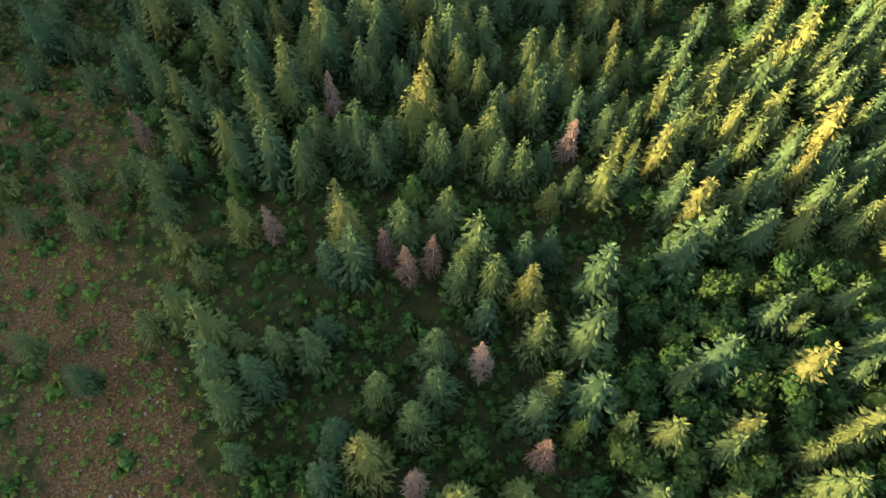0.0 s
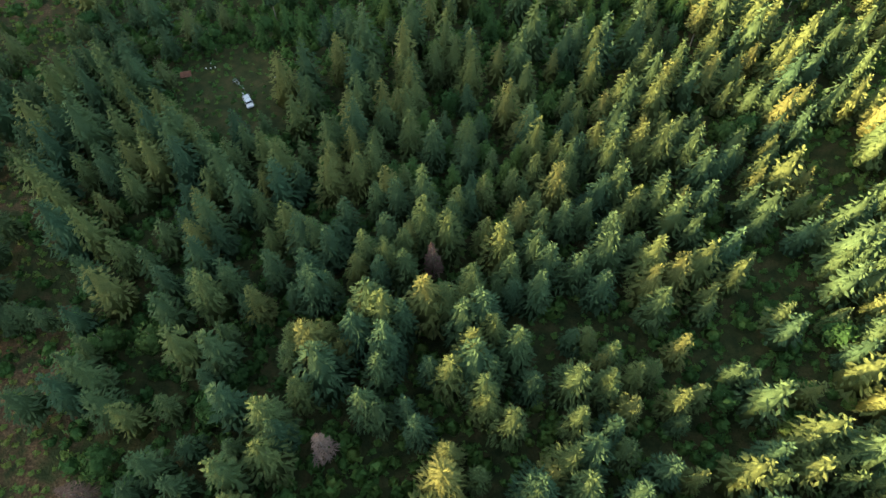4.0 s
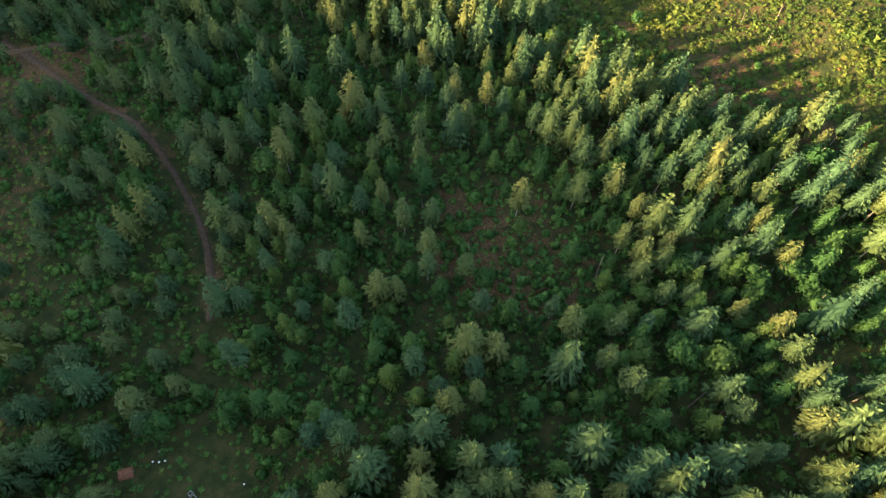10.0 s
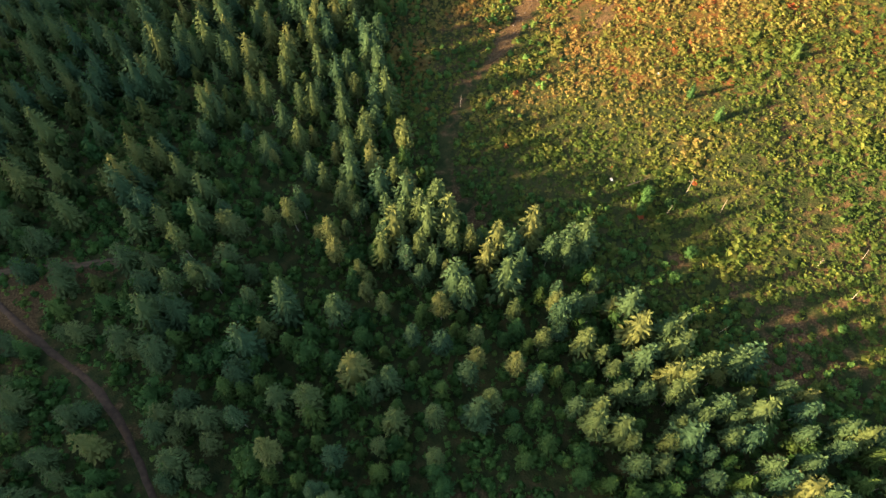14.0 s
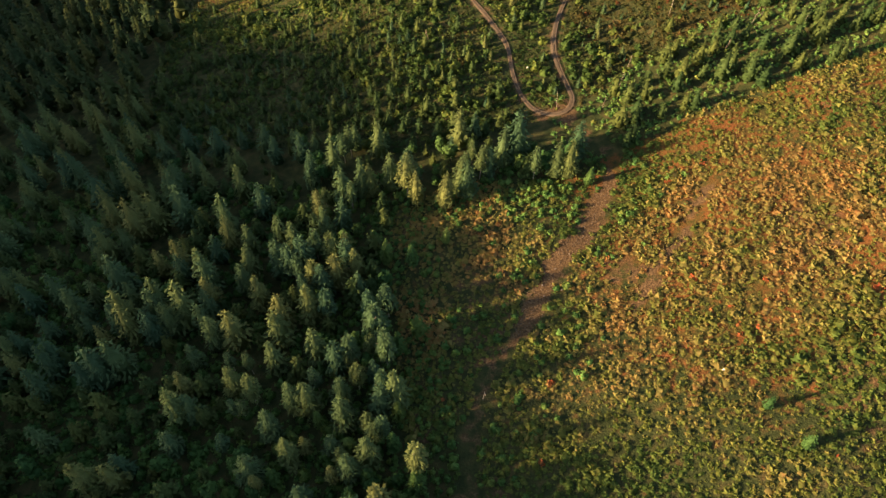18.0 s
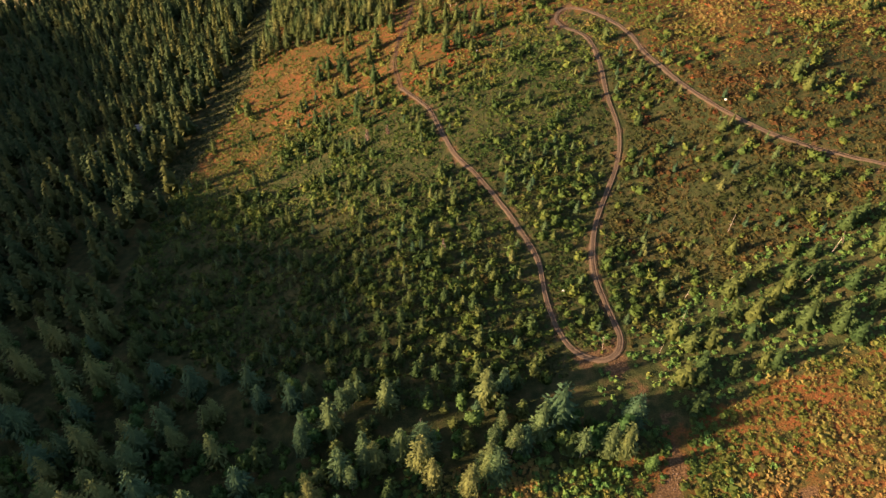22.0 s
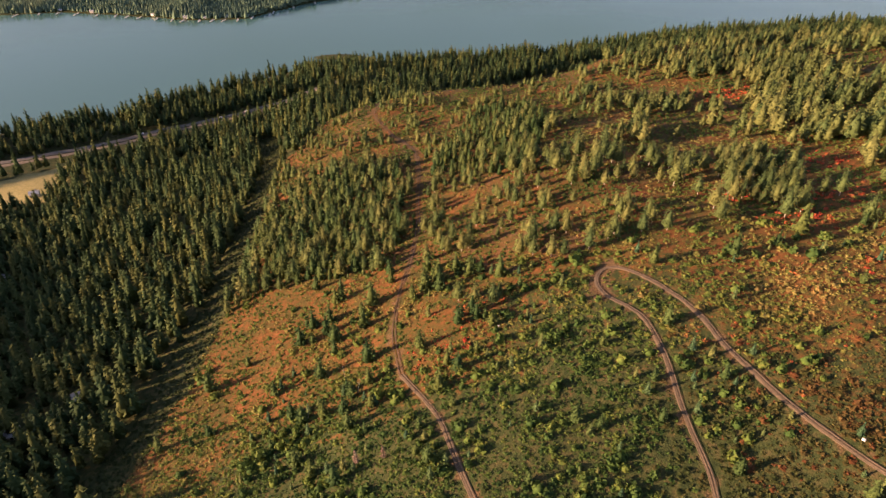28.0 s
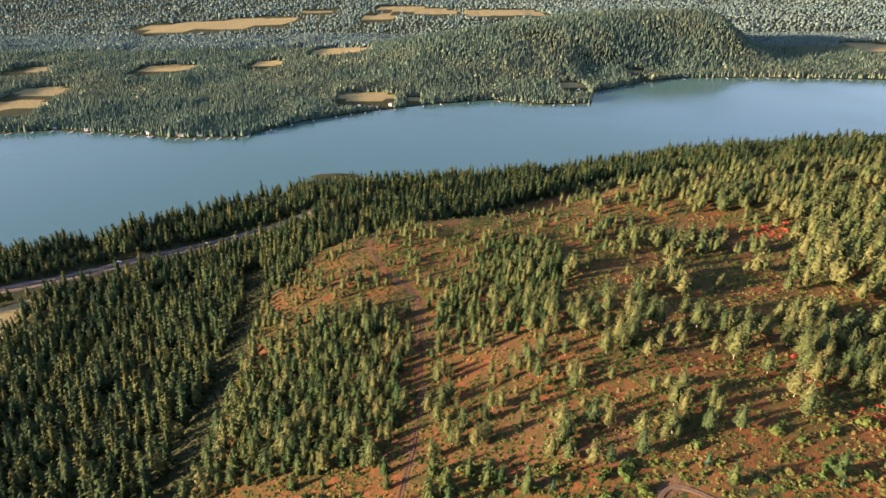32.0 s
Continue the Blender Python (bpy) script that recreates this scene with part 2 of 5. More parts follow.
RED_SPOTS = [(-32, 655, 9), (-20, 668, 9), (-8, 678, 7), (112, 700, 12), (134, 716, 14), (100, 728, 9), (146, 760, 13), (58, 640, 7), (120, 660, 9), (150, 885, 16)]


def autumn(x, y):
    """How far the brush has turned, from 0 to 1."""
    a = np.maximum.reduce([smooth(600, 680, y) * smooth(5, -50, x), smooth(40, 90, x) * smooth(530, 600, y), smooth(655, 715, y), smooth(-85, -130, x) * smooth(560, 620, y)])
    a = np.where(y < 500, smooth(5, 50, x) * smooth(355, 430, y), a)
    return a * (0.55 + 0.9 * (vnoise(x, y, 30, 41) * 0.6 + vnoise(x, y, 11, 42) * 0.4))


def scarlet(x, y):
    r = np.zeros(np.shape(x))
    for a, b, size in RED_SPOTS:
        r = np.maximum(r, np.exp(-((x - a) ** 2 + ((y - b) * 1.6) ** 2) / size**2))
    return r


# ---- materials ----
def material(name, rough=0.85):
    m = bpy.data.materials.new(name)
    m.use_nodes = True
    shader = m.node_tree.nodes["Principled BSDF"]
    shader.inputs["Roughness"].default_value = rough
    return m, m.node_tree.nodes, m.node_tree.links, shader


def ramp(nodes, stops):
    r = nodes.new("ShaderNodeValToRGB")
    while len(r.color_ramp.elements) < len(stops):
        r.color_ramp.elements.new(0.5)
    for e, (at, colour) in zip(r.color_ramp.elements, stops):
        e.position, e.color = at, (*colour, 1)
    return r


def noise_node(nodes, links, scale, detail=4.0, vector=None):
    n = nodes.new("ShaderNodeTexNoise")
    n.inputs["Scale"].default_value, n.inputs["Detail"].default_value = scale, detail
    if vector is None:
        vector = nodes.new("ShaderNodeNewGeometry").outputs["Position"]
    links.new(vector, n.inputs["Vector"])
    return n


def math_node(nodes, links, op, a, b):
    n = nodes.new("ShaderNodeMath")
    n.operation = op
    for k, v in enumerate((a, b)):
        if isinstance(v, (int, float)):
            n.inputs[k].default_value = v
        else:
            links.new(v, n.inputs[k])
    return n.outputs[0]


def mix_node(nodes, links, fac, a, b, blend="MIX"):
    n = nodes.new("ShaderNodeMix")
    n.data_type, n.blend_type = "RGBA", blend
    for key, v in (("Factor", fac), ("A", a), ("B", b)):
        socket = [s for s in n.inputs if s.name == key and (s.type == "RGBA" if key != "Factor" else s.type == "VALUE")][0]
        if isinstance(v, tuple):
            socket.default_value = (*v, 1)
        elif isinstance(v, float):
            socket.default_value = v
        else:
            links.new(v, socket)
    return [s for s in n.outputs if s.type == "RGBA"][0]


def leaf_material(name, stops, spread=0.35, own_tone=1.0, through_leaf=0.2, lightness=1.2):
    """Foliage: the colour of each tree comes from its tone, with small patches of lighter and darker leaves."""
    m, nodes, links, shader = material(name, 0.75)
    shader.inputs["Specular IOR Level"].default_value = 0.08
    tone = nodes.new("ShaderNodeAttribute")
    tone.attribute_name = "tone"
    own = nodes.new("ShaderNodeObjectInfo")
    patch = noise_node(nodes, links, 0.9, 3)
    a = math_node(nodes, links, "ADD", tone.outputs["Fac"], math_node(nodes, links, "MULTIPLY", own.outputs["Random"], own_tone))
    a = math_node(nodes, links, "FRACT", a, 0.0)
    b = math_node(nodes, links, "MULTIPLY", math_node(nodes, links, "SUBTRACT", patch.outputs["Fac"], 0.5), spread)
    r = ramp(nodes, [(at, tuple(c * lightness for c in colour)) for at, colour in stops])
    links.new(math_node(nodes, links, "ADD", a, b), r.inputs["Fac"])
    fine = noise_node(nodes, links, 5.0, 2)
    shade = ramp(nodes, [(0.3, (0.72, 0.72, 0.72)), (0.7, (1.25, 1.25, 1.25))])
    links.new(fine.outputs["Fac"], shade.inputs["Fac"])
    colour = mix_node(nodes, links, 1.0, r.outputs["Color"], shade.outputs["Color"], "MULTIPLY")
    links.new(colour, shader.inputs["Base Color"])
    leaf, both = nodes.new("ShaderNodeBsdfTranslucent"), nodes.new("ShaderNodeMixShader")
    links.new(colour, leaf.inputs["Color"])
    both.inputs[0].default_value = through_leaf
    links.new(shader.outputs["BSDF"], both.inputs[1])
    links.new(leaf.outputs["BSDF"], both.inputs[2])
    links.new(both.outputs["Shader"], nodes["Material Output"].inputs["Surface"])
    return m


def plain_material(name, colour, rough=0.7, metal=0.0, vary=0.25, scale=1.5):
    m, nodes, links, shader = material(name, rough)
    shader.inputs["Metallic"].default_value = metal
    n = noise_node(nodes, links, scale, 5)
    lo, hi = (tuple(min(1, c * k) for c in colour) for k in (1 - vary, 1 + vary))
    r = ramp(nodes, [(0.3, lo), (0.7, hi)])
    links.new(n.outputs["Fac"], r.inputs["Fac"])
    links.new(r.outputs["Color"], shader.inputs["Base Color"])
    bump = nodes.new("ShaderNodeBump")
    bump.inputs["Strength"].default_value, bump.inputs["Distance"].default_value = 0.3, 0.05
    links.new(n.outputs["Fac"], bump.inputs["Height"])
    links.new(bump.outputs["Normal"], shader.inputs["Normal"])
    return m


SPRUCE = leaf_material("spruce_needles", [(0.0, (0.038, 0.086, 0.044)), (0.45, (0.066, 0.112, 0.044)), (0.8, (0.100, 0.134, 0.044)), (1.0, (0.136, 0.150, 0.048))], 0.35, 1.0, 0.2, 1.12)
PINE = leaf_material("pine_needles", [(0.0, (0.052, 0.082, 0.028)), (0.5, (0.084, 0.106, 0.032)), (1.0, (0.122, 0.126, 0.040))])
BROAD = leaf_material("broad_leaves", [(0.0, (0.025, 0.072, 0.022)), (0.5, (0.040, 0.095, 0.026)), (1.0, (0.068, 0.115, 0.030))])
GREY_PINE = leaf_material("grey_pine_needles", [(0.0, (0.040, 0.080, 0.036)), (0.5, (0.062, 0.100, 0.040)), (1.0, (0.094, 0.122, 0.044))])
FIR = leaf_material("fir_needles", [(0.0, (0.036, 0.092, 0.028)), (0.5, (0.056, 0.114, 0.030)), (1.0, (0.090, 0.138, 0.034))], 0.35, 1.0, 0.2, 1.2)
HILL_FIR = leaf_material("hill_fir_needles", [(0.0, (0.036, 0.074, 0.024)), (0.5, (0.058, 0.094, 0.028)), (1.0, (0.094, 0.120, 0.032))], 0.35, 1.0, 0.2, 0.95)
DEAD = leaf_material("dead_needles", [(0.0, (0.13, 0.082, 0.062)), (0.5, (0.19, 0.125, 0.094)), (1.0, (0.26, 0.185, 0.145))])
SHRUB = leaf_material("shrub_leaves", [(0.0, (0.022, 0.050, 0.014)), (0.28, (0.056, 0.092, 0.020)), (0.44, (0.110, 0.124, 0.026)), (0.58, (0.180, 0.150, 0.044)), (0.70, (0.220, 0.138, 0.046)), (0.84, (0.250, 0.095, 0.030)),
                                       (1.0, (0.42, 0.05, 0.03))], 0.10, 0.0)
# olive and brown leaves, darkened so that the colour itself carries shade
SHADED_SHRUB = leaf_material("shaded_shrub_leaves", [(0.0, (0.018, 0.030, 0.010)), (0.35, (0.036, 0.048, 0.014)), (0.6, (0.070, 0.056, 0.018)), (1.0, (0.120, 0.044, 0.018))], 0.12, 0.0)
UNDERGROWTH = leaf_material("undergrowth_leaves", [(0.0, (0.034, 0.092, 0.026)), (0.30, (0.068, 0.142, 0.034)), (0.60, (0.130, 0.172, 0.040)), (1.0, (0.260, 0.170, 0.040))], 0.14, 0.0, 0.2, 1.35)
# leaves beyond the lake: paler and bluer, with the haze mixed into the colour
HAZED_FAR_LEAF = leaf_material("hazed_far_needles", [(0.0, (0.060, 0.105, 0.074)), (0.5, (0.082, 0.128, 0.080)), (1.0, (0.125, 0.150, 0.082))], 0.2, 0.0, 0.35, 1.65)
HAZED_DISTANT_LEAF = leaf_material("hazed_distant_needles", [(0.0, (0.085, 0.138, 0.120)), (0.5, (0.102, 0.154, 0.128)), (1.0, (0.122, 0.168, 0.128))], 0.2, 0.0, 0.4, 1.75)
VALLEY_LEAF = leaf_material("valley_fir_needles", [(0.0, (0.028, 0.056, 0.022)), (0.5, (0.048, 0.078, 0.026)), (1.0, (0.092, 0.102, 0.028))], 0.2, 0.0, 0.2, 0.98)
BARK = plain_material("bark", (0.16, 0.12, 0.09), 0.9, 0, 0.4, 3.0)
PALE_BARK = plain_material("pale_bark", (0.34, 0.29, 0.23), 0.9, 0, 0.3, 3.0)


def ground_material():
    m, nodes, links, shader = material("ground_cover", 0.95)
    shader.inputs["Specular IOR Level"].default_value = 0.1
    large, mid, fine = (noise_node(nodes, links, s, 6) for s in (0.06, 0.35, 2.2))
    floor = ramp(nodes, [(0.34, (0.024, 0.036, 0.013)), (0.5, (0.042, 0.052, 0.018)), (0.66, (0.074, 0.064, 0.026))])
    links.new(mid.outputs["Fac"], floor.inputs["Fac"])
    grass = ramp(nodes, [(0.36, (0.040, 0.043, 0.013)), (0.45, (0.070, 0.058, 0.017)), (0.52, (0.112, 0.058, 0.018)), (0.60, (0.160, 0.062, 0.021)), (0.68, (0.22, 0.098, 0.039))])
    blend = math_node(nodes, links, "ADD", math_node(nodes, links, "MULTIPLY", mid.outputs["Fac"], 0.42), math_node(nodes, links, "ADD", math_node(nodes, links, "MULTIPLY", fine.outputs["Fac"], 0.22), math_node(nodes, links, "MULTIPLY", large.outputs["Fac"], 0.36)))
    links.new(blend, grass.inputs["Fac"])
    earth = ramp(nodes, [(0.3, (0.060, 0.036, 0.020)), (0.55, (0.108, 0.068, 0.034)), (0.72, (0.185, 0.125, 0.068))])
    links.new(fine.outputs["Fac"], earth.inputs["Fac"])
    straw = ramp(nodes, [(0.3, (0.26, 0.225, 0.085)), (0.7, (0.38, 0.315, 0.14))])
    links.new(mid.outputs["Fac"], straw.inputs["Fac"])
    cover = nodes.new("ShaderNodeAttribute")
    cover.attribute_name = "cover"
    split = nodes.new("ShaderNodeSeparateColor")
    links.new(cover.outputs["Color"], split.inputs["Color"])

    def mask(channel, soft):
        v = math_node(nodes, links, "ADD", split.outputs[channel], math_node(nodes, links, "MULTIPLY", math_node(nodes, links, "SUBTRACT", mid.outputs["Fac"], 0.5), soft))
        r = ramp(nodes, [(0.38, (0, 0, 0)), (0.62, (1, 1, 1))])
        links.new(v, r.inputs["Fac"])
        return r.outputs["Color"]

    colour = mix_node(nodes, links, mask("Red", 0.9), floor.outputs["Color"], grass.outputs["Color"])
    colour = mix_node(nodes, links, mask("Green", 1.3), colour, earth.outputs["Color"])
    colour = mix_node(nodes, links, mask("Blue", 0.3), colour, straw.outputs["Color"])
    tint = ramp(nodes, [(0.3, (0.75, 0.78, 0.75)), (0.7, (1.2, 1.15, 1.1))])
    links.new(fine.outputs["Fac"], tint.inputs["Fac"])
    links.new(mix_node(nodes, links, 1.0, colour, tint.outputs["Color"], "MULTIPLY"), shader.inputs["Base Color"])
    bump = nodes.new("ShaderNodeBump")
    bump.inputs["Strength"].default_value, bump.inputs["Distance"].default_value = 0.8, 0.35
    links.new(fine.outputs["Fac"], bump.inputs["Height"])
    links.new(bump.outputs["Normal"], shader.inputs["Normal"])
    return m


GROUND = ground_material()
DIRT = plain_material("packed_dirt", (0.080, 0.055, 0.031), 0.95, 0, 0.35, 1.2)
RUT = plain_material("rut_dirt", (0.115, 0.080, 0.047), 0.95, 0, 0.25, 1.6)
DARK_DIRT = plain_material("dark_dirt", (0.075, 0.043, 0.026), 0.95, 0, 0.35, 1.0)
ASPHALT = plain_material("asphalt", (0.105, 0.094, 0.078), 0.9, 0, 0.2, 0.5)
SHOULDER = plain_material("gravel_bank", (0.17, 0.13, 0.085), 0.95, 0, 0.3, 0.3)
RUBBLE = plain_material("brown_rubble", (0.125, 0.088, 0.058), 0.95, 0, 0.4, 0.8)
ROCK = plain_material("pale_rock", (0.24, 0.20, 0.17), 0.9, 0, 0.35, 2.0)


def water_material():
    m, nodes, links, shader = material("lake_water", 0.12)
    shader.inputs["Specular IOR Level"].default_value = 0.38
    shader.inputs["Base Color"].default_value = (0.054, 0.134, 0.116, 1)
    wide = noise_node(nodes, links, 0.004, 3)
    r = ramp(nodes, [(0.35, (0.10, 0.10, 0.10)), (0.65, (0.22, 0.22, 0.22))])
    links.new(wide.outputs["Fac"], r.inputs["Fac"])
    links.new(r.outputs["Color"], shader.inputs["Roughness"])
    n = noise_node(nodes, links, 0.35, 3)
    bump = nodes.new("ShaderNodeBump")
    bump.inputs["Strength"].default_value, bump.inputs["Distance"].default_value = 0.12, 0.3
    links.new(n.outputs["Fac"], bump.inputs["Height"])
    links.new(bump.outputs["Normal"], shader.inputs["Normal"])
    return m


WATER = water_material()


# ---- mesh helpers ----
def mesh_of(name, verts, faces, materials, tone=None, slots=None, rounded=False):
    """A mesh from arrays of corners and triangles; tone is kept for each corner."""
    me = bpy.data.meshes.new(name)
    verts, faces = np.asarray(verts, np.float32), np.asarray(faces, np.int32)
    k = faces.shape[1]
    me.vertices.add(len(verts))
    me.vertices.foreach_set("co", verts.ravel())
    me.loops.add(faces.size)
    me.loops.foreach_set("vertex_index", faces.ravel())
    me.polygons.add(len(faces))
    me.polygons.foreach_set("loop_start", np.arange(0, faces.size, k, dtype=np.int32))
    for mat in materials:
        me.materials.append(mat)
    if slots is not None:
        me.polygons.foreach_set("material_index", np.asarray(slots, np.int32))
    if tone is not None:
        me.attributes.new("tone", "FLOAT", "POINT").data.foreach_set("value", np.asarray(tone, np.float32))
    if rounded:
        me.polygons.foreach_set("use_smooth", np.ones(len(faces), bool))
    me.update(calc_edges=True)
    return me


def part(name, me, parent, label=""):
    ob = new(name, me)
    ob.parent = parent
    return tagged(ob, label)


def gather(pieces):
    """Joins (verts, faces) pairs."""
    out_v, out_f, n = [], [], 0
    for v, f in pieces:
        out_v.append(np.asarray(v, float))
        out_f.append(np.asarray(f) + n)
        n += len(v)
    return np.concatenate(out_v), np.concatenate(out_f)


def strewn(templates, x, y, z, scale, tone, stretch=None):
    """Many copies of some templates as one set of arrays, each turned, scaled and toned on its own."""
    vs, fs, ts, n = [], [], [], 0
    pick = rng.integers(0, len(templates), len(x))
    turn = rng.random(len(x)) * 2 * np.pi
    stretch = np.ones(len(x)) if stretch is None else stretch
    for k, (tv, tf) in enumerate(templates):
        ids = np.where(pick == k)[0]
        if not len(ids):
            continue
        c, s = np.cos(turn[ids])[:, None], np.sin(turn[ids])[:, None]
        sc = scale[ids][:, None]
        vx = (tv[:, 0] * c - tv[:, 1] * s) * sc + x[ids][:, None]
        vy = (tv[:, 0] * s + tv[:, 1] * c) * sc + y[ids][:, None]
        vz = tv[:, 2] * sc * stretch[ids][:, None] + z[ids][:, None]
        vs.append(np.stack([vx, vy, vz], -1).reshape(-1, 3))
        fs.append((tf[None] + (np.arange(len(ids)) * len(tv))[:, None, None] + n).reshape(-1, 3))
        ts.append(np.repeat(tone[ids], len(tv)))
        n += len(ids) * len(tv)
    return np.concatenate(vs), np.concatenate(fs), np.concatenate(ts)


# ---- plants as templates one metre to scale ----
def cone_core(h0, h1, r, sides=7):
    a = np.arange(sides) * 2 * np.pi / sides
    v = [(r * math.cos(t), r * math.sin(t), h0) for t in a] + [(0, 0, h1), (0, 0, h0)]
    f = [(i, (i + 1) % sides, sides) for i in range(sides)] + [((i + 1) % sides, i, sides + 1) for i in range(sides)]
    return np.array(v), np.array(f)


def conifer(seed, h, r, count, length=1.2, low=0.12, power=0.7, slim=0.2, core=0.62, gap=0.0):
    """A crown of many drooping boughs strewn over an uneven cone round a dark core; the topmost ones stand up as a leader."""
    g = np.random.default_rng(seed)
    q = np.linspace(low, 0.985, 200)
    mass = np.cumsum(((1 - q) / (1 - low)) ** power + 0.06)
    f = np.interp((np.arange(count) + g.random(count)) / count, mass / mass[-1], q)
    a = np.arange(count) * 2.39996 + g.normal(0, 0.35, count)
    p1, p2, p3 = g.uniform(0, 6.28, 3)
    uneven = 1 + 0.10 * np.cos(a - p1) + 0.10 * np.cos(2 * a + 11 * f + p2) + 0.13 * np.cos(3 * a - 17 * f + p3)
    reach = r * ((1 - f) / (1 - low)) ** power * uneven * g.uniform(0.82, 1.14, count) * (0.72 + 0.28 * smooth(low, low + 0.12, f)) + 0.05
    L = length * g.uniform(0.65, 1.35, count) * (1.12 - 0.55 * f)
    out = np.stack([np.cos(a), np.sin(a), 0 * a], 1)
    up = np.array([0, 0, 1.0])
    fall = g.uniform(0.0, 0.75, count) - 2.2 * smooth(0.88, 1.0, f)
    axis = out - up * fall[:, None] + np.stack([-out[:, 1], out[:, 0], 0 * a], 1) * g.normal(0, 0.35, count)[:, None]
    axis /= np.linalg.norm(axis, axis=1)[:, None]
    side = np.cross(axis, up)
    side /= np.linalg.norm(side, axis=1)[:, None]
    face = np.cross(side, axis)
    roll = g.normal(0, 0.45, count)
    side, face = side * np.cos(roll)[:, None] + face * np.sin(roll)[:, None], face * np.cos(roll)[:, None] - side * np.sin(roll)[:, None]
    tip = out * reach[:, None] + up * (f * h)[:, None]
    w = (slim * L * g.uniform(0.8, 1.25, count) + 0.04)[:, None]
    base, mid = tip - axis * L[:, None], tip - axis * (L * g.uniform(0.42, 0.6, count))[:, None]
    v = np.stack([base, mid + side * w - face * w * 0.35, tip, mid - side * w - face * w * 0.35], 1)
    keep = g.random(count) >= gap
    v = v[keep].reshape(-1, 3)
    k = np.arange(keep.sum())[:, None] * 4
    t = np.concatenate([k + [0, 2, 1], k + [0, 3, 2]])
    pieces = [(v, t)]
    if core:
        pieces.append(cone_core(low * h + 0.3, 0.93 * h, core * r))
    return gather(pieces)


def leaf_cloud(seed, count, size, centre, radii, core=True):
    """Leaf sprays strewn through the outer part of an uneven crown made of several lobes, round a dark inner mass."""
    g = np.random.default_rng(seed)
    out = []
    lobes = [(np.array(centre) + g.uniform(-0.45, 0.45, 3) * radii, np.array(radii) * g.uniform(0.45, 0.75)) for _ in range(6)]
    for k in range(count):
        c, rr = lobes[g.integers(0, len(lobes))]
        d = g.normal(size=3)
        d /= np.linalg.norm(d)
        p = c + d * rr * g.uniform(0.75, 1.05)
        u = g.normal(size=3)
        u -= d * (u @ d) * 0.7
        u /= np.linalg.norm(u)
        w = np.cross(d, u)
        s = size * g.uniform(0.6, 1.3)
        out.append((np.array([p + u * s, p - u * s * 0.5 + w * s * 0.8 - d * s * 0.3, p - u * s * 0.6 - w * s * 0.7 + d * s * 0.3]), np.array([(0, 1, 2)])))
    if core:
        for c, rr in lobes:
            v = np.array([(1, 0, 0), (0, 1, 0), (-1, 0, 0), (0, -1, 0), (0, 0, 1), (0, 0, -1)]) * rr * 0.8 + c
            out.append((v, np.array([(0, 1, 4), (1, 2, 4), (2, 3, 4), (3, 0, 4), (1, 0, 5), (2, 1, 5), (3, 2, 5), (0, 3, 5)])))
    return gather(out)


def limb(p, q, r0, r1, sides=5):
    p, q = np.array(p, float), np.array(q, float)
    d = (q - p) / np.linalg.norm(q - p)
    u = np.cross(d, (0.3, 1, 0.2))
    u /= np.linalg.norm(u)
    w = np.cross(d, u)
    a = np.arange(sides) * 2 * np.pi / sides
    ring = np.cos(a)[:, None] * u + np.sin(a)[:, None] * w
    v = np.concatenate([p + ring * r0, q + ring * r1])
    f = []
    for i in range(sides):
        j = (i + 1) % sides
        f += [(i, j, sides + j), (i, sides + j, sides + i)]
    return v, np.array(f)


def trunk_shape(seed, h, r, limbs=5, low=0.35):
    g = np.random.default_rng(seed)
    lean = g.uniform(-0.02, 0.02, 2) * h
    out = [limb((0, 0, -0.5), (lean[0] * 0.4, lean[1] * 0.4, h * 0.5), r, r * 0.6), limb((lean[0] * 0.4, lean[1] * 0.4, h * 0.5), (lean[0] * 0.2, lean[1] * 0.2, h), r * 0.6, 0.02)]
    for k in range(limbs):
        z, a, L = h * g.uniform(low, 0.8), g.random() * 6.28, h * g.uniform(0.06, 0.12)
        out.append(limb((0, 0, z), (L * math.cos(a), L * math.sin(a), z + L * g.uniform(-0.3, 0.4)), r * 0.25, 0.015, 3))
    return gather(out)


def far_conifer(seed):
    """A small far-off tree: one ragged cone, one metre high."""
    g = np.random.default_rng(seed)
    n = 4
    a = (np.arange(n) + g.random()) * 2 * np.pi / n
    rr = 0.30 * g.uniform(0.7, 1.3, n)
    v = [(rr[i] * math.cos(a[i]), rr[i] * math.sin(a[i]), g.uniform(-0.05, 0.1)) for i in range(n)] + [(g.uniform(-0.05, 0.05), g.uniform(-0.05, 0.05), 1)]
    return np.array(v), np.array([(i, (i + 1) % n, n) for i in range(n)])


def far_broadleaf(seed):
    g = np.random.default_rng(seed)
    v = np.array([(1, 0, 0), (0, 1, 0), (-1, 0, 0), (0, -1, 0), (0, 0, 1), (0, 0, -0.9)]) * g.uniform(0.75, 1.25, (6, 1)) * np.array([0.36, 0.36, 0.45]) + (0, 0, 0.5)
    return v, np.array([(0, 1, 4), (1, 2, 4), (2, 3, 4), (3, 0, 4), (1, 0, 5), (2, 1, 5), (3, 2, 5), (0, 3, 5)])


def unit(template, h):
    v, f = template
    return v / h, f


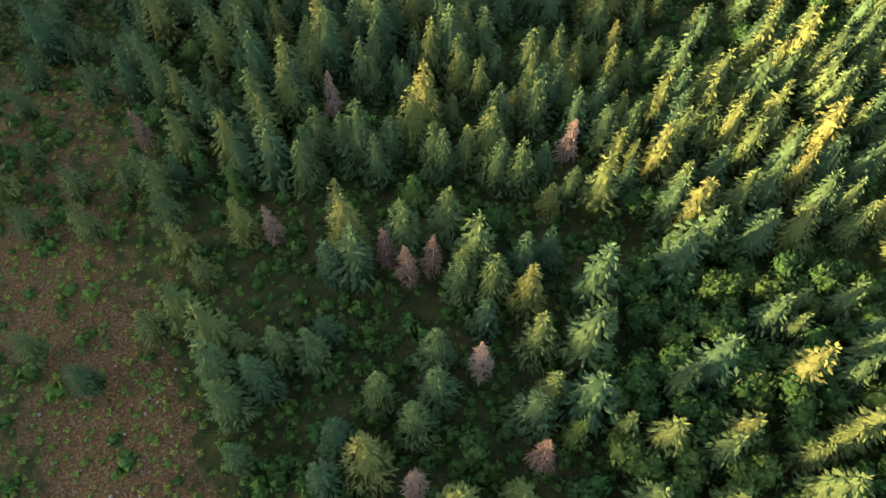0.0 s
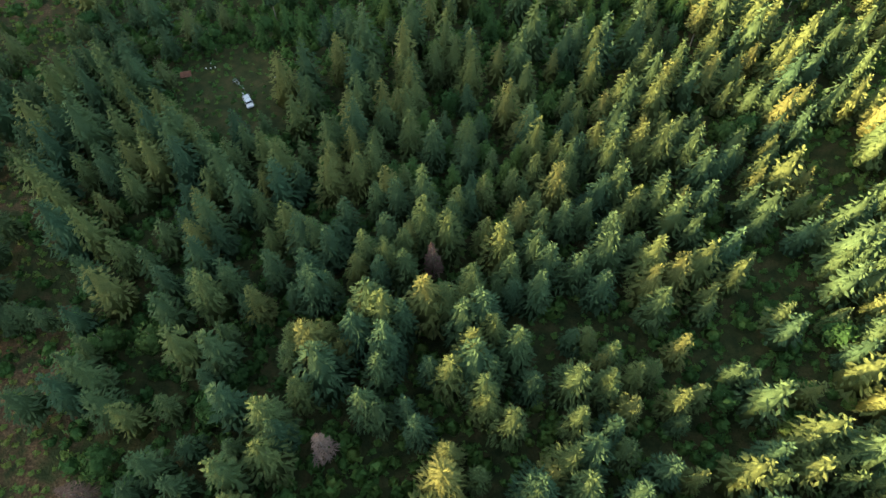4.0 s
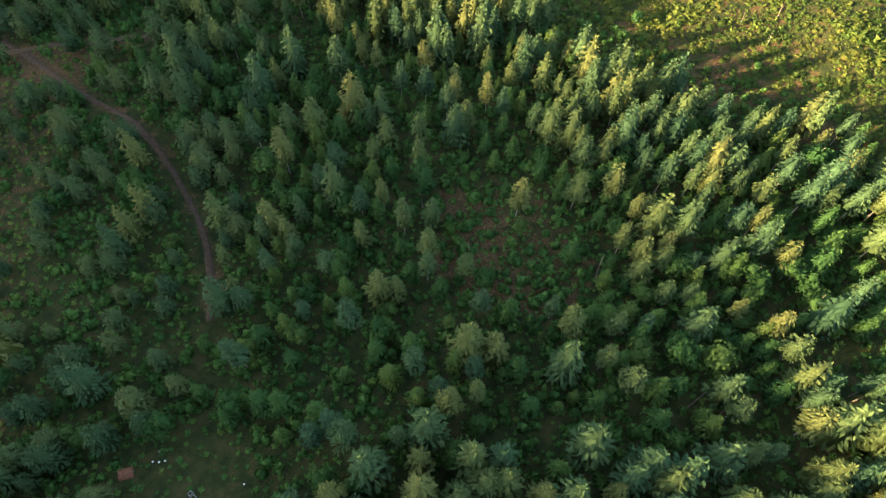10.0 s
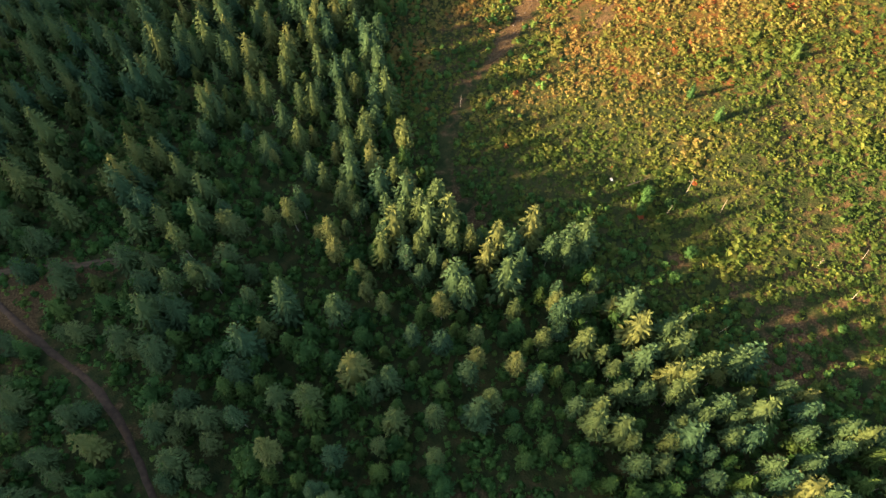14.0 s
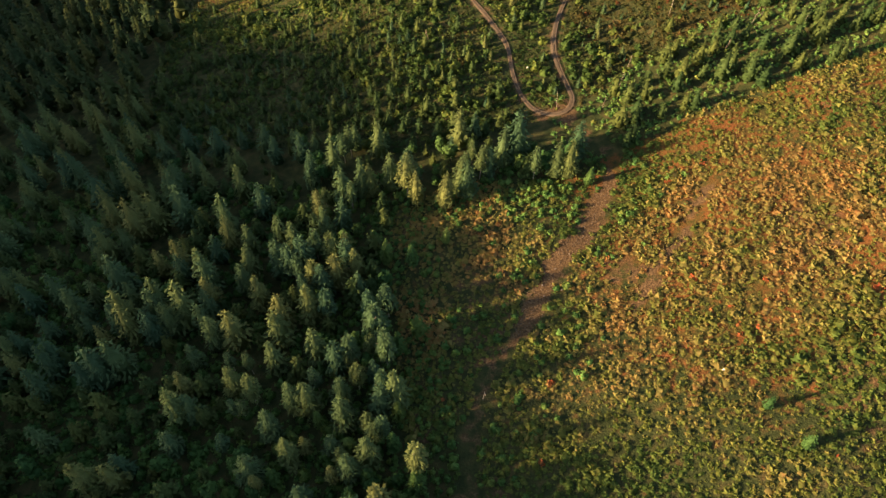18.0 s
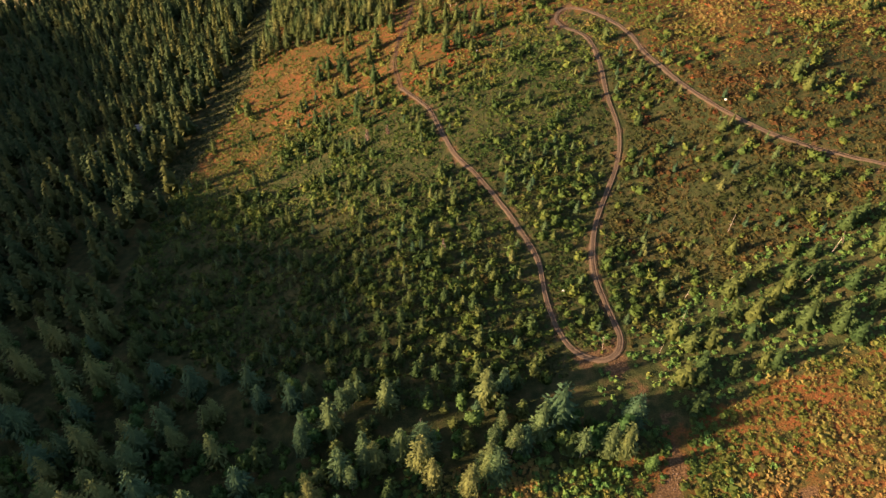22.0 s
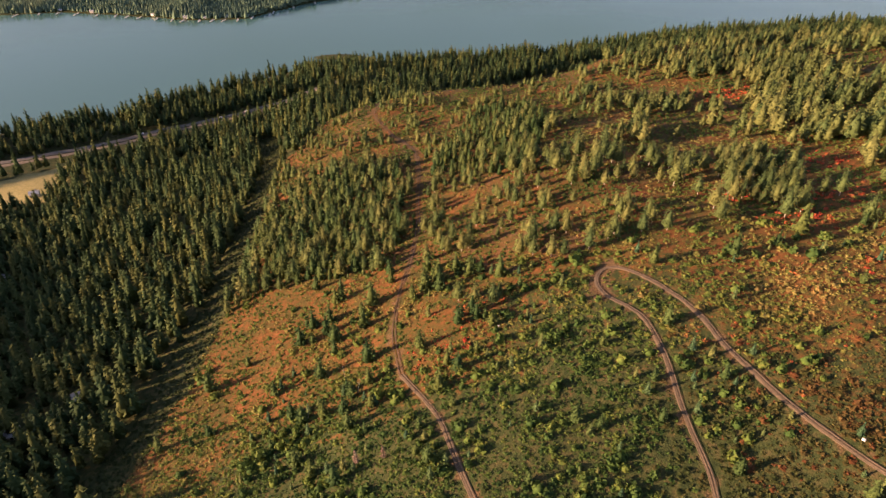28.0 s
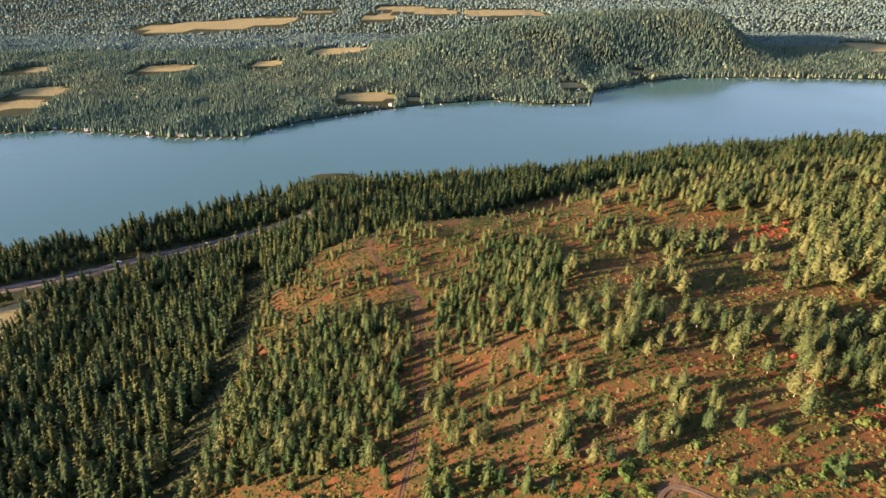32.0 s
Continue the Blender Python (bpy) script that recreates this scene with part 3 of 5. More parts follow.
# near trees (parts of their own) and lighter ones for the joined woods, all one metre high in the joined woods
SPRUCE_MID = [unit(conifer(s, 16, 3.1 + 0.35 * (s % 3), 190, 1.45, 0.10, 0.62, 0.155, 0.70), 16) for s in range(20, 26)]
PINE_MID = [unit(gather([conifer(s, 14, 3.1 + 0.3 * (s % 3), 110, 1.6, 0.22, 0.45, 0.23, 0.68), limb((0, 0, 0), (0, 0, 6), 0.2, 0.13, 3)]), 14) for s in range(30, 35)]
BROAD_MID = [unit(gather([leaf_cloud(s, 120, 0.7, (0, 0, 5.6), (2.5, 2.5, 3.6)), limb((0, 0, 0), (0, 0, 5), 0.13, 0.07, 4)]), 9.5) for s in range(40, 44)]
HILL_MID = [unit(gather([conifer(s, 14, 3.5 + 0.45 * (s % 3), 74, 2.2, 0.18, 0.55, 0.25, 0.68), limb((0, 0, 0), (0, 0, 5), 0.2, 0.13, 3)]), 14) for s in range(140, 147)]
SAPLING = [unit(conifer(s, 6, 1.4, 40, 1.0, 0.05, 0.75, 0.26, 0.6), 6) for s in range(50, 54)]
YOUNG_MID = [unit(conifer(s, 10, 2.6 + 0.3 * (s % 3), 70, 1.45, 0.06, 0.60, 0.27, 0.64), 10) for s in range(160, 166)]
FAR_TREE = [far_conifer(s) for s in range(60, 66)]
FAR_ROUND = [far_broadleaf(s) for s in range(70, 73)]
SHRUBS = [leaf_cloud(s, 14, 0.27, (0, 0, 0.42), (0.66, 0.66, 0.5), False) for s in range(80, 90)]
SHRUBS = [gather([t, (c[0], c[1][:4])]) for t, c in zip(SHRUBS, [cone_core(0, 0.5, 0.5, 4)] * 10)]


BUSHES = [gather([leaf_cloud(s, 32, 0.25, (0, 0, 0.5), (0.7, 0.7, 0.6), False), cone_core(0, 0.85, 0.55, 6)]) for s in range(150, 157)]


# ---- ground sheet, lake ----
def stops(*spans):
    out = []
    for a, b, step in spans:
        out += list(np.arange(a, b, step))
    return np.array(out + [spans[-1][1]], float)


gx = stops((-2900, -900, 60), (-900, -400, 20), (-400, -230, 9), (-230, 240, 5.0), (240, 480, 10), (480, 900, 25), (900, 2900, 60))
gy = stops((-900, -60, 30), (-60, 760, 5.0), (760, 1360, 7), (1360, 2300, 18), (2300, 4950, 55))
mx, my = np.meshgrid(gx, gy)
sx, sy = mx.ravel(), my.ravel()
sz = land(sx, sy)
nx, ny = len(gx), len(gy)
ii = (np.arange(ny - 1)[:, None] * nx + np.arange(nx - 1)[None]).ravel()
ground_mesh = mesh_of("ground", np.stack([sx, sy, sz], 1), np.stack([ii, ii + 1, ii + nx + 1, ii + nx], 1), [GROUND])
ground_mesh.polygons.foreach_set("use_smooth", np.ones(len(ground_mesh.polygons), bool))
open_land = inside(HILLTOP, sx, sy) | inside(HILL, sx, sy) | inside(CLEARING, sx, sy)
dry = open_land * (0.34 + 0.40 * autumn(sx, sy)) * np.where(inside(CLEARING, sx, sy), 0.60 + 0.30 * smooth(330, 400, sy), np.where(inside(HILL, sx, sy), 0.4 + 0.7 * smooth(590, 660, sy), 1.15)) + 0.06 * inside(GRASS_BAND, sx, sy) + 0.2 * inside(BARE_HILL, sx, sy)
dry = dry * (0.8 + 0.4 * vnoise(sx, sy, 40, 11))
bare = 0.42 * left_open(sx, sy) + 0.75 * np.exp(-(from_line([(-74, 62), (-60, 40), (-50, 24), (-52, 8)], sx, sy) / 9) ** 2) + 0.55 * inside(THINNED, sx, sy)
road_far = roads_away(sx, sy)
bare = bare * (0.6 + 0.8 * vnoise(sx, sy, 25, 12)) + 0.6 * smooth(3.5, 1.2, road_far) + 0.6 * smooth(6.5, 2, from_line(STRIP, sx, sy)) * smooth(400, 412, sy) * smooth(462, 440, sy) + 0.9 * earth(sx, sy) + smooth(5, 2, np.hypot(sx + 2, sy - 693)) + smooth(7, 3, np.hypot(sx - 24, sy - 490)) + 0.9 * smooth(4.5, 2, from_line([(28, 664), (28, 676), (33, 683)], sx, sy)) + 0.8 * np.exp(-((sx + 117) / 13) ** 2 - ((sy - 325) / 6) ** 2)
bare = np.maximum(bare, 0.42 * (vnoise(sx, sy, 22, 14) > 0.62) * (inside(HILLTOP, sx, sy) | inside(CLEARING, sx, sy)))
straw = 1.0 * inside(FIELD, sx, sy)
straw = np.maximum(straw, np.where(far_field(sx, sy), 0.45 + 0.5 * vnoise(sx, sy, 120, 69), 0))
straw = np.maximum(straw, 0.2 * ((np.hypot((sx + 165) / 46, (sy - 1338) / 19) < 1)))
cover = np.stack([np.clip(dry, 0, 1), np.clip(bare, 0, 1), straw, np.ones(len(sx))], 1)
ground_mesh.attributes.new("cover", "FLOAT_COLOR", "POINT").data.foreach_set("color", cover.astype(np.float32).ravel())
ground = tagged(new("ground", ground_mesh), "uneven forest floor with dry orange grass and bare reddish earth", "ground", kind="structure")

lake_mesh = mesh_of("water", [(-2800, 1010, 0), (2800, 1010, 0), (2800, 2000, 0), (-2800, 2000, 0)], [(0, 1, 2, 3)], [WATER])
tagged(new("water", lake_mesh), "calm blue lake between wooded shores", "lake", kind="structure")


# ---- roads ----
def along(line, step=2.0):
    """Points and side directions at even steps on a softly rounded line."""
    p = np.array(line, float)
    for _ in range(2):
        q = np.empty((2 * len(p) - 2, 2))
        q[0::2], q[1::2] = 0.75 * p[:-1] + 0.25 * p[1:], 0.25 * p[:-1] + 0.75 * p[1:]
        p = np.concatenate([p[:1], q, p[-1:]])
    seg = np.hypot(*np.diff(p, axis=0).T)
    at = np.r_[0, np.cumsum(seg)]
    s = np.arange(0, at[-1], step)
    c = np.stack([np.interp(s, at, p[:, 0]), np.interp(s, at, p[:, 1])], 1)
    d = np.gradient(c, axis=0)
    d /= np.linalg.norm(d, axis=1)[:, None]
    return c, np.stack([-d[:, 1], d[:, 0]], 1)


def ribbon(line, offset, width, lift, seed, wobble=0.35, camber=0.0, edge=0.35):
    """A strip that lies on the ground along a line, with uneven edges that dip into the soil."""
    c, side = along(line)
    g = np.random.default_rng(seed)
    n = len(c)
    mids = [np.convolve(g.normal(size=n + 8), np.ones(9) / 9, "valid")[:n] * wobble * 3 for _ in range(2)]
    cols = [-width / 2 + mids[0] * 0.5, -width * 0.25 + 0 * mids[0], 0 * mids[0], width * 0.25 + 0 * mids[0], width / 2 + mids[1] * 0.5]
    lifts = [lift - edge, lift, lift + camber, lift, lift - edge]
    v = []
    for o, up in zip(cols, lifts):
        q = c + side * (offset + o)[:, None]
        v.append(np.c_[q, land(c[:, 0] + side[:, 0] * offset, c[:, 1] + side[:, 1] * offset) * 0.5 + land(q[:, 0], q[:, 1]) * 0.5 + up])
    v = np.stack(v, 1).reshape(-1, 3)
    f = [(i * 5 + k, i * 5 + k + 1, i * 5 + k + 6, i * 5 + k + 5) for i in range(n - 1) for k in range(4)]
    return v, np.array(f)


def dirt_road(line, width, label, seed, ruts=0.6, base=DIRT, rut=RUT):
    road = tagged(new("dirt_road"), label, "dirt road", kind="structure")
    if width:
        v, f = ribbon(line, 0, width, 0.30, seed, 0.5)
        part("roadbed", mesh_of("roadbed", v, f, [base]), road)
    for k, off in enumerate((-0.6, 0.6) if ruts else ()):
        v, f = ribbon(line, off, ruts, 0.36, seed + 5 + k, 0.16, 0, 0.06)
        part("wheel_rut", mesh_of("wheel_rut", v, f, [rut]), road, "pale bare wheel rut")
    return road


dirt_road(TRACK, 1.9, "shaded reddish dirt track through the woods", 1, 0, DARK_DIRT)
dirt_road(SIDE_TRACK, 2.4, "pale grassy side track beside the woods", 4, 0.5)
dirt_road(HAIRPIN, 1.5, "pale winding dirt road with a hairpin bend", 3, 0.42)
dirt_road(HILL_TRACK, 0, "faint double-rutted track over the dry hilltop", 13, 0.38, DARK_DIRT, DARK_DIRT)
v, f = ribbon([(a + 3, b - 7) for a, b in HIGHWAY], 0, 6, 0.55, 19, 0.4, 0.1, 0.5)
tagged(new("road_shoulder", mesh_of("road_shoulder", v, f, [SHOULDER])), "bare tan gravel bank along the highway", "gravel bank", kind="structure")
v, f = ribbon(HIGHWAY, 0, 7.6, 0.9, 9, 0.05, 0.1, 0.3)
tagged(new("road", mesh_of("road", v, f, [ASPHALT])), "grey lakeside highway between trees", "road", kind="structure")


# ---- where the plants stand ----
def sown(x0, x1, y0, y1, step, seed):
    g = np.random.default_rng(seed)
    x, y = np.meshgrid(np.arange(x0, x1, step), np.arange(y0, y1, step))
    x = x.ravel() + g.uniform(-0.42, 0.42, x.size) * step
    y = y.ravel() + g.uniform(-0.42, 0.42, y.size) * step
    return x, y, g


# trees that stand out in the woods
PINES = [(-58, 34), (-70, 40), (-49, 43), (-42, 53), (-51, 66), (-80, 66), (-73, 75), (-59, 77), (-53, 87), (-45, 94), (-93, 99), (-95, 111), (-89, 248), (-82, 267), (-103, 269), (-65, 281), (-94, 288), (-73, 291)]
SPRUCES_SOUTH = [(58, 23), (-16, 24), (-4, 26), (14, 28), (-10, 31), (-1, 31), (17, 31), (-1, 37), (3, 50), (8, 50), (4, 52), (-19, 53), (13, 54), (18, 56), (-7, 59), (61, 59), (71, 60), (-36, 62), (-19, 65), (46, 65), (66, 65), (58, 68), (42, 69), (64, 71), (-26, 73), (69, 73), (14, 74), (10, 75), (4, 78), (57, 78), (44, 81), (-24, 82), (50, 82), (31, 83), (36, 84), (26, 87), (-3, 93), (-8, 97), (7, 98), (-61, 101), (-28, 103), (3, 104), (-15, 106), (25, 124), (-50, 124)]
SPRUCES_MIDDLE = [(1, 125), (-44, 125), (-57, 126), (8, 127), (-11, 128), (21, 128), (-74, 129), (-19, 132), (-68, 133), (-26, 133), (-53, 136), (-29, 136), (-32, 136), (4, 137), (8, 137), (-49, 137), (15, 139), (-35, 139), (11, 140), (20, 140), (-24, 141), (24, 142), (-42, 144), (28, 148), (-23, 153), (-77, 154), (15, 155), (-19, 156), (-84, 156), (-51, 158), (-80, 159), (20, 161), (-20, 162), (-71, 163), (-52, 168), (-18, 171), (-69, 174), (-11, 179), (-37, 181), (53, 190), (45, 192), (-7, 193), (-2, 195), (62, 196), (49, 200)]
SPRUCES_NORTH = [(71, 206), (-32, 207), (63, 210), (-9, 211), (-3, 213), (29, 215), (24, 220), (18, 228), (-30, 231), (32, 249), (58, 252), (-19, 257), (65, 259), (54, 263), (-30, 263), (71, 263), (50, 264), (44, 266), (60, 267), (72, 269), (-40, 270), (51, 273), (58, 273), (26, 274), (64, 276), (49, 279), (-59, 286), (-3, 289), (30, 289), (7, 292), (-8, 295), (3, 297), (-6, 299), (-14, 303), (-21, 305), (-14, 313), (-28, 314), (-61, 316), (-81, 320), (-71, 321), (-75, 322), (-22, 327), (-81, 332), (-93, 344), (-52, 346)]
SPRUCES_FAR = [(-86, 356), (-27, 356), (-101, 364), (-64, 366), (-40, 366), (-36, 370), (-55, 370), (-61, 377), (-43, 380), (-52, 384), (-56, 384), (-44, 386), (-72, 389), (-80, 404), (-98, 406), (-94, 409), (-84, 413), (-70, 417), (-57, 418), (-52, 420), (-76, 423), (-49, 424), (-43, 426), (-66, 428), (-96, 431), (-126, 440), (-84, 441), (-117, 441), (-54, 443), (-57, 450), (-17, 452), (-26, 455), (-10, 456), (-12, 457), (-44, 460), (-41, 460), (18, 460), (22, 460), (-35, 462), (-29, 464), (-62, 466), (25, 468), (-98, 469), (-119, 488), (-100, 490)]
DEAD_TREES = [(-4, 17), (15, 21), (6, 36), (-6, 53), (-2, 55), (-10, 56), (-31, 62), (24, 81), (-62, 87), (-23, 94), (-6, 131), (-48, 612), (-57, 613), (-24, 538)]
FIRS_SOUTH = [(20, 25), (-6, 69), (-40, 73), (-47, 77), (-11, 84), (-7, 150), (5, 153), (-2, 154), (-11, 156), (-15, 156), (9, 156), (12, 161), (5, 163), (-3, 164), (-9, 172), (1, 173), (21, 180), (13, 198), (-15, 213), (-21, 218), (-50, 228), (21, 248), (57, 257), (35, 261)]
FIRS_MIDDLE = [(-51, 268), (33, 270), (21, 271), (-14, 271), (-23, 275), (9, 280), (-14, 293), (-64, 294), (-72, 300), (-40, 301), (-115, 304), (-51, 305), (-78, 306), (-33, 307), (-46, 308), (-74, 310), (-19, 313), (-91, 314), (-110, 315), (-97, 316), (-30, 401), (-25, 406), (-27, 430), (-35, 432)]
TALL_SPRUCES = [(-11, 20), (-28, 32), (15, 39), (14, 48), (53, 58), (-17, 60), (54, 81), (-36, 128), (15, 129), (35, 129), (-28, 151), (-39, 156), (-61, 157), (23, 158), (42, 160), (38, 161), (-82, 182), (-44, 186), (2, 188), (-31, 193), (29, 198), (46, 251), (9, 261), (18, 282), (-50, 431)]
CLEARING_BIRCHES = [(40, 343), (46, 341), (23, 339), (19, 332), (24, 332), (43, 319), (34, 314), (25, 315), (48, 326), (4, 318), (46, 309), (38, 340), (41, 345)]
CLEARING_FIRS = [(58, 378), (63, 368), (87, 386)]
KNOLL_PINES = [(7, 707), (9, 711), (3, 704), (23, 712), (19, 715), (57, 714), (83, 731), (61, 701), (-17, 676), (-23, 681), (-10, 674), (-38, 748), (82, 703), (44, 763), (41, 704)]
BIRCHES = [(27, 22), (4, 23), (54, 28), (45, 32), (60, 39), (37, 40), (44, 41), (33, 44), (41, 44), (31, 50)]
SMALL_FIRS = [(37, 203), (-28, 286), (-17, 437), (28, 456)]

SPRUCES = SPRUCES_SOUTH + SPRUCES_MIDDLE + SPRUCES_NORTH + SPRUCES_FAR
MARKED = np.array(SPRUCES + TALL_SPRUCES + FIRS_SOUTH + FIRS_MIDDLE + SMALL_FIRS + PINES + BIRCHES + DEAD_TREES, float)


def free_of_marked(x, y, gap=3.3):
    res = np.ones(len(x), bool)
    for a, b in MARKED:
        res &= (x - a) ** 2 + (y - b) ** 2 > gap * gap
    for a, b in DEAD_TREES:
        res &= (x - a) ** 2 + ((y - b + 2.5) * 0.7) ** 2 > 4.4**2
    return res


LISTS = {k: [] for k in ("spruce", "young", "pine", "broad", "dead", "hillpine", "lodge")}

# the first wood and the mixed wood after it
x, y, g = sown(-330, 330, -70, 520, 4.3, 101)
keep = view_side(x, y, 35, 25) & ~inside(CLEARING, x, y) & ~inside(HILL, x, y) & (from_line(TRACK, x, y) > 4.5) & (from_line(SIDE_TRACK, x, y) > 4) & (from_line(STRIP, x, y) > 6) & ~inside(TRUCK_YARD, x, y) & ~inside(BEND_VIEW, x, y) & ~((x > 30) & (y > 462))
keep &= free_of_marked(x, y)
x, y = x[keep], y[keep]
u, clump = g.random(len(x)), vnoise(x, y, 30, 21)
lo, mixed = left_open(x, y), y > 205
west = x < np.interp(y, [200, 250, 330, 400], [-62, -70, -100, -160])
p = np.where(lo, np.where(y > 120, 0.33, 0.17), np.where(inside(THINNED, x, y), 0.16, np.where(inside(BROADLEAF, x, y), 2.4, np.where(mixed & west & (y < 330), 0.5, np.where(mixed & (y < 330), 0.8, 0.85)))))
p = p * (0.65 + 0.6 * clump) * np.where((y < 75) & (x < 30) & ~inside(BROADLEAF, x, y), 0.22, np.where(y < 210, 0.52, 0.62 + 0.4 * smooth(10, 35, x)))
rim = from_line(CLEARING[1:8], x, y)
p = np.where((rim < 24) & (y > 255), 0.85, p)
ok = u < p
x, y, lo, mixed, clump, rim = x[ok], y[ok], lo[ok], mixed[ok], clump[ok], rim[ok]
u = g.random(len(x))
broad = (inside(BROADLEAF, x, y) & (u < 0.8)) | (~inside(BROADLEAF, x, y) & (u < np.where(mixed, 0.13, 0.05)))
pine = ~broad & (lo | ((x < -60) & (y > 190) & (y < 340))) & (g.random(len(x)) < 0.75)
young = ~broad & ~pine & mixed & (g.random(len(x)) < np.where(rim < 24, 0.25, 0.62))
tall = ~broad & ~pine & ~young & (y > 200) & (x > -75) & (g.random(len(x)) < 0.6)
for kind, sel in (("broad", broad), ("pine", pine), ("young", young), ("lodge", tall), ("spruce", ~broad & ~pine & ~young & ~tall)):
    LISTS[kind].append(np.stack([x[sel], y[sel]], 1))

# rows of trees between clearing and hill
x, y, g = sown(20, 300, 470, 640, 5.0, 103)
keep = ~inside(CLEARING, x, y) & (y < np.interp(x, [33, 72, 130, 260], [494, 516, 533, 600])) & (roads_away(x, y) > 4) & ~inside(BEND_VIEW, x, y) & (x > 38)
LISTS["young"].append(np.stack([x[keep], y[keep]], 1)[g.random(keep.sum()) < 0.5])

# single trees on the clearing and the hill
for poly, chance, seed in ((HILL, 0.05, 105),):
    x, y, g = sown(-150, 300, 235, 740, 6.0, seed)
    keep = inside(poly, x, y) & (roads_away(x, y) > 5) & (g.random(len(x)) < chance + 0.45 * smooth(545, 490, y) * smooth(20, -10, x) + 0.26 * smooth(630, 540, y) * smooth(0, -40, x) + 0.28 * smooth(590, 640, y) * smooth(-100, -75, x) * smooth(0, -30, x))
    LISTS["young"].append(np.stack([x[keep], y[keep]], 1))

# the hilltop
x, y, g = sown(-160, 640, 680, 1300, 4.9, 106)
keep = inside(HILLTOP, x, y) & view_side(x, y, 40) & (roads_away(x, y) > 4) & (from_line(POWER_STRIP, x, y) > 7.5)
x, y = x[keep], y[keep]
p = 0.24 + 0.08 * smooth(860, 760, y) + 0.20 * smooth(50, 150, x) * smooth(690, 780, y) * (1 - 0.5 * smooth(940, 1060, y)) + 0.34 * smooth(860, 960, y) * smooth(-40, 60, x) * (1 - 0.8 * smooth(960, 1060, y)) + 0.25 * smooth(-75, -125, x)
p = np.where(inside(BARE_HILL, x, y), 0.19, p) * np.clip(4.0 * (vnoise(x, y, 30, 22) * 0.5 + vnoise(x, y, 14, 65) * 0.5) - 1.25, 0.04, 2.2)
p = p * np.where(y > 880, np.clip(5 * vnoise(x, y, 45, 77) - 1.3, 0.05, 1.5), 1.0)
p = np.where(inside(DENSE_A, x, y) | inside(DENSE_B, x, y), 0.95, p)
ok = g.random(len(x)) < p
x, y = x[ok], y[ok]
dense = (inside(DENSE_A, x, y) | inside(DENSE_B, x, y)) & (g.random(len(x)) < 0.6)
LISTS["hillpine"].append(np.stack([x[~dense], y[~dense]], 1))
LISTS["young"].append(np.stack([x[dense], y[dense]], 1))

# the wooded valley down to the highway, and the shore
x, y, g = sown(-620, 760, 420, 1500, 6.9, 107)
keep = ~inside(HILL, x, y) & ~inside(HILLTOP, x, y) & ~inside(CLEARING, x, y) & (from_line(POWER_STRIP, x, y) > 8.5) & ~inside(FIELD, x, y) & (from_line(HIGHWAY, x, y) > 8) & (from_line([(a + 8, b - 16) for a, b in HIGHWAY[:-1]], x, y) > 13)
keep &= (x < np.where(y < 520, -40 - 0.9 * np.maximum(520 - y, 0), np.where(y < 760, 100, 760))) & view_side(x, y, 45) & (y > 521)
x, y = x[keep], y[keep]
ok = (land(x, y) > 0.6) & ((y < 1315) | (np.abs(x + 165) > 50)) & (g.random(len(x)) < 0.5 + 0.9 * vnoise(x, y, 26, 23))
valley = np.stack([x[ok], y[ok]], 1)


# ---- near trees as things, the others joined ----
def tree_kind(name, label, category, count, seed, h, crown, bark, shape, low, radius):
    """Some models of one kind: an Empty with a trunk and a crown."""
    models = []
    for k in range(count):
        root = tagged(new(name), label, category, group=name + "s of the wood")
        v, f = trunk_shape(seed + k, h * 0.93, radius, 6, low)
        part("trunk", mesh_of("trunk", v, f, [bark]), root)
        v, f = shape(seed + k)
        part("crown", mesh_of("crown", v, f, [crown], np.zeros(len(v))), root)
        models.append((root, h))
    return models


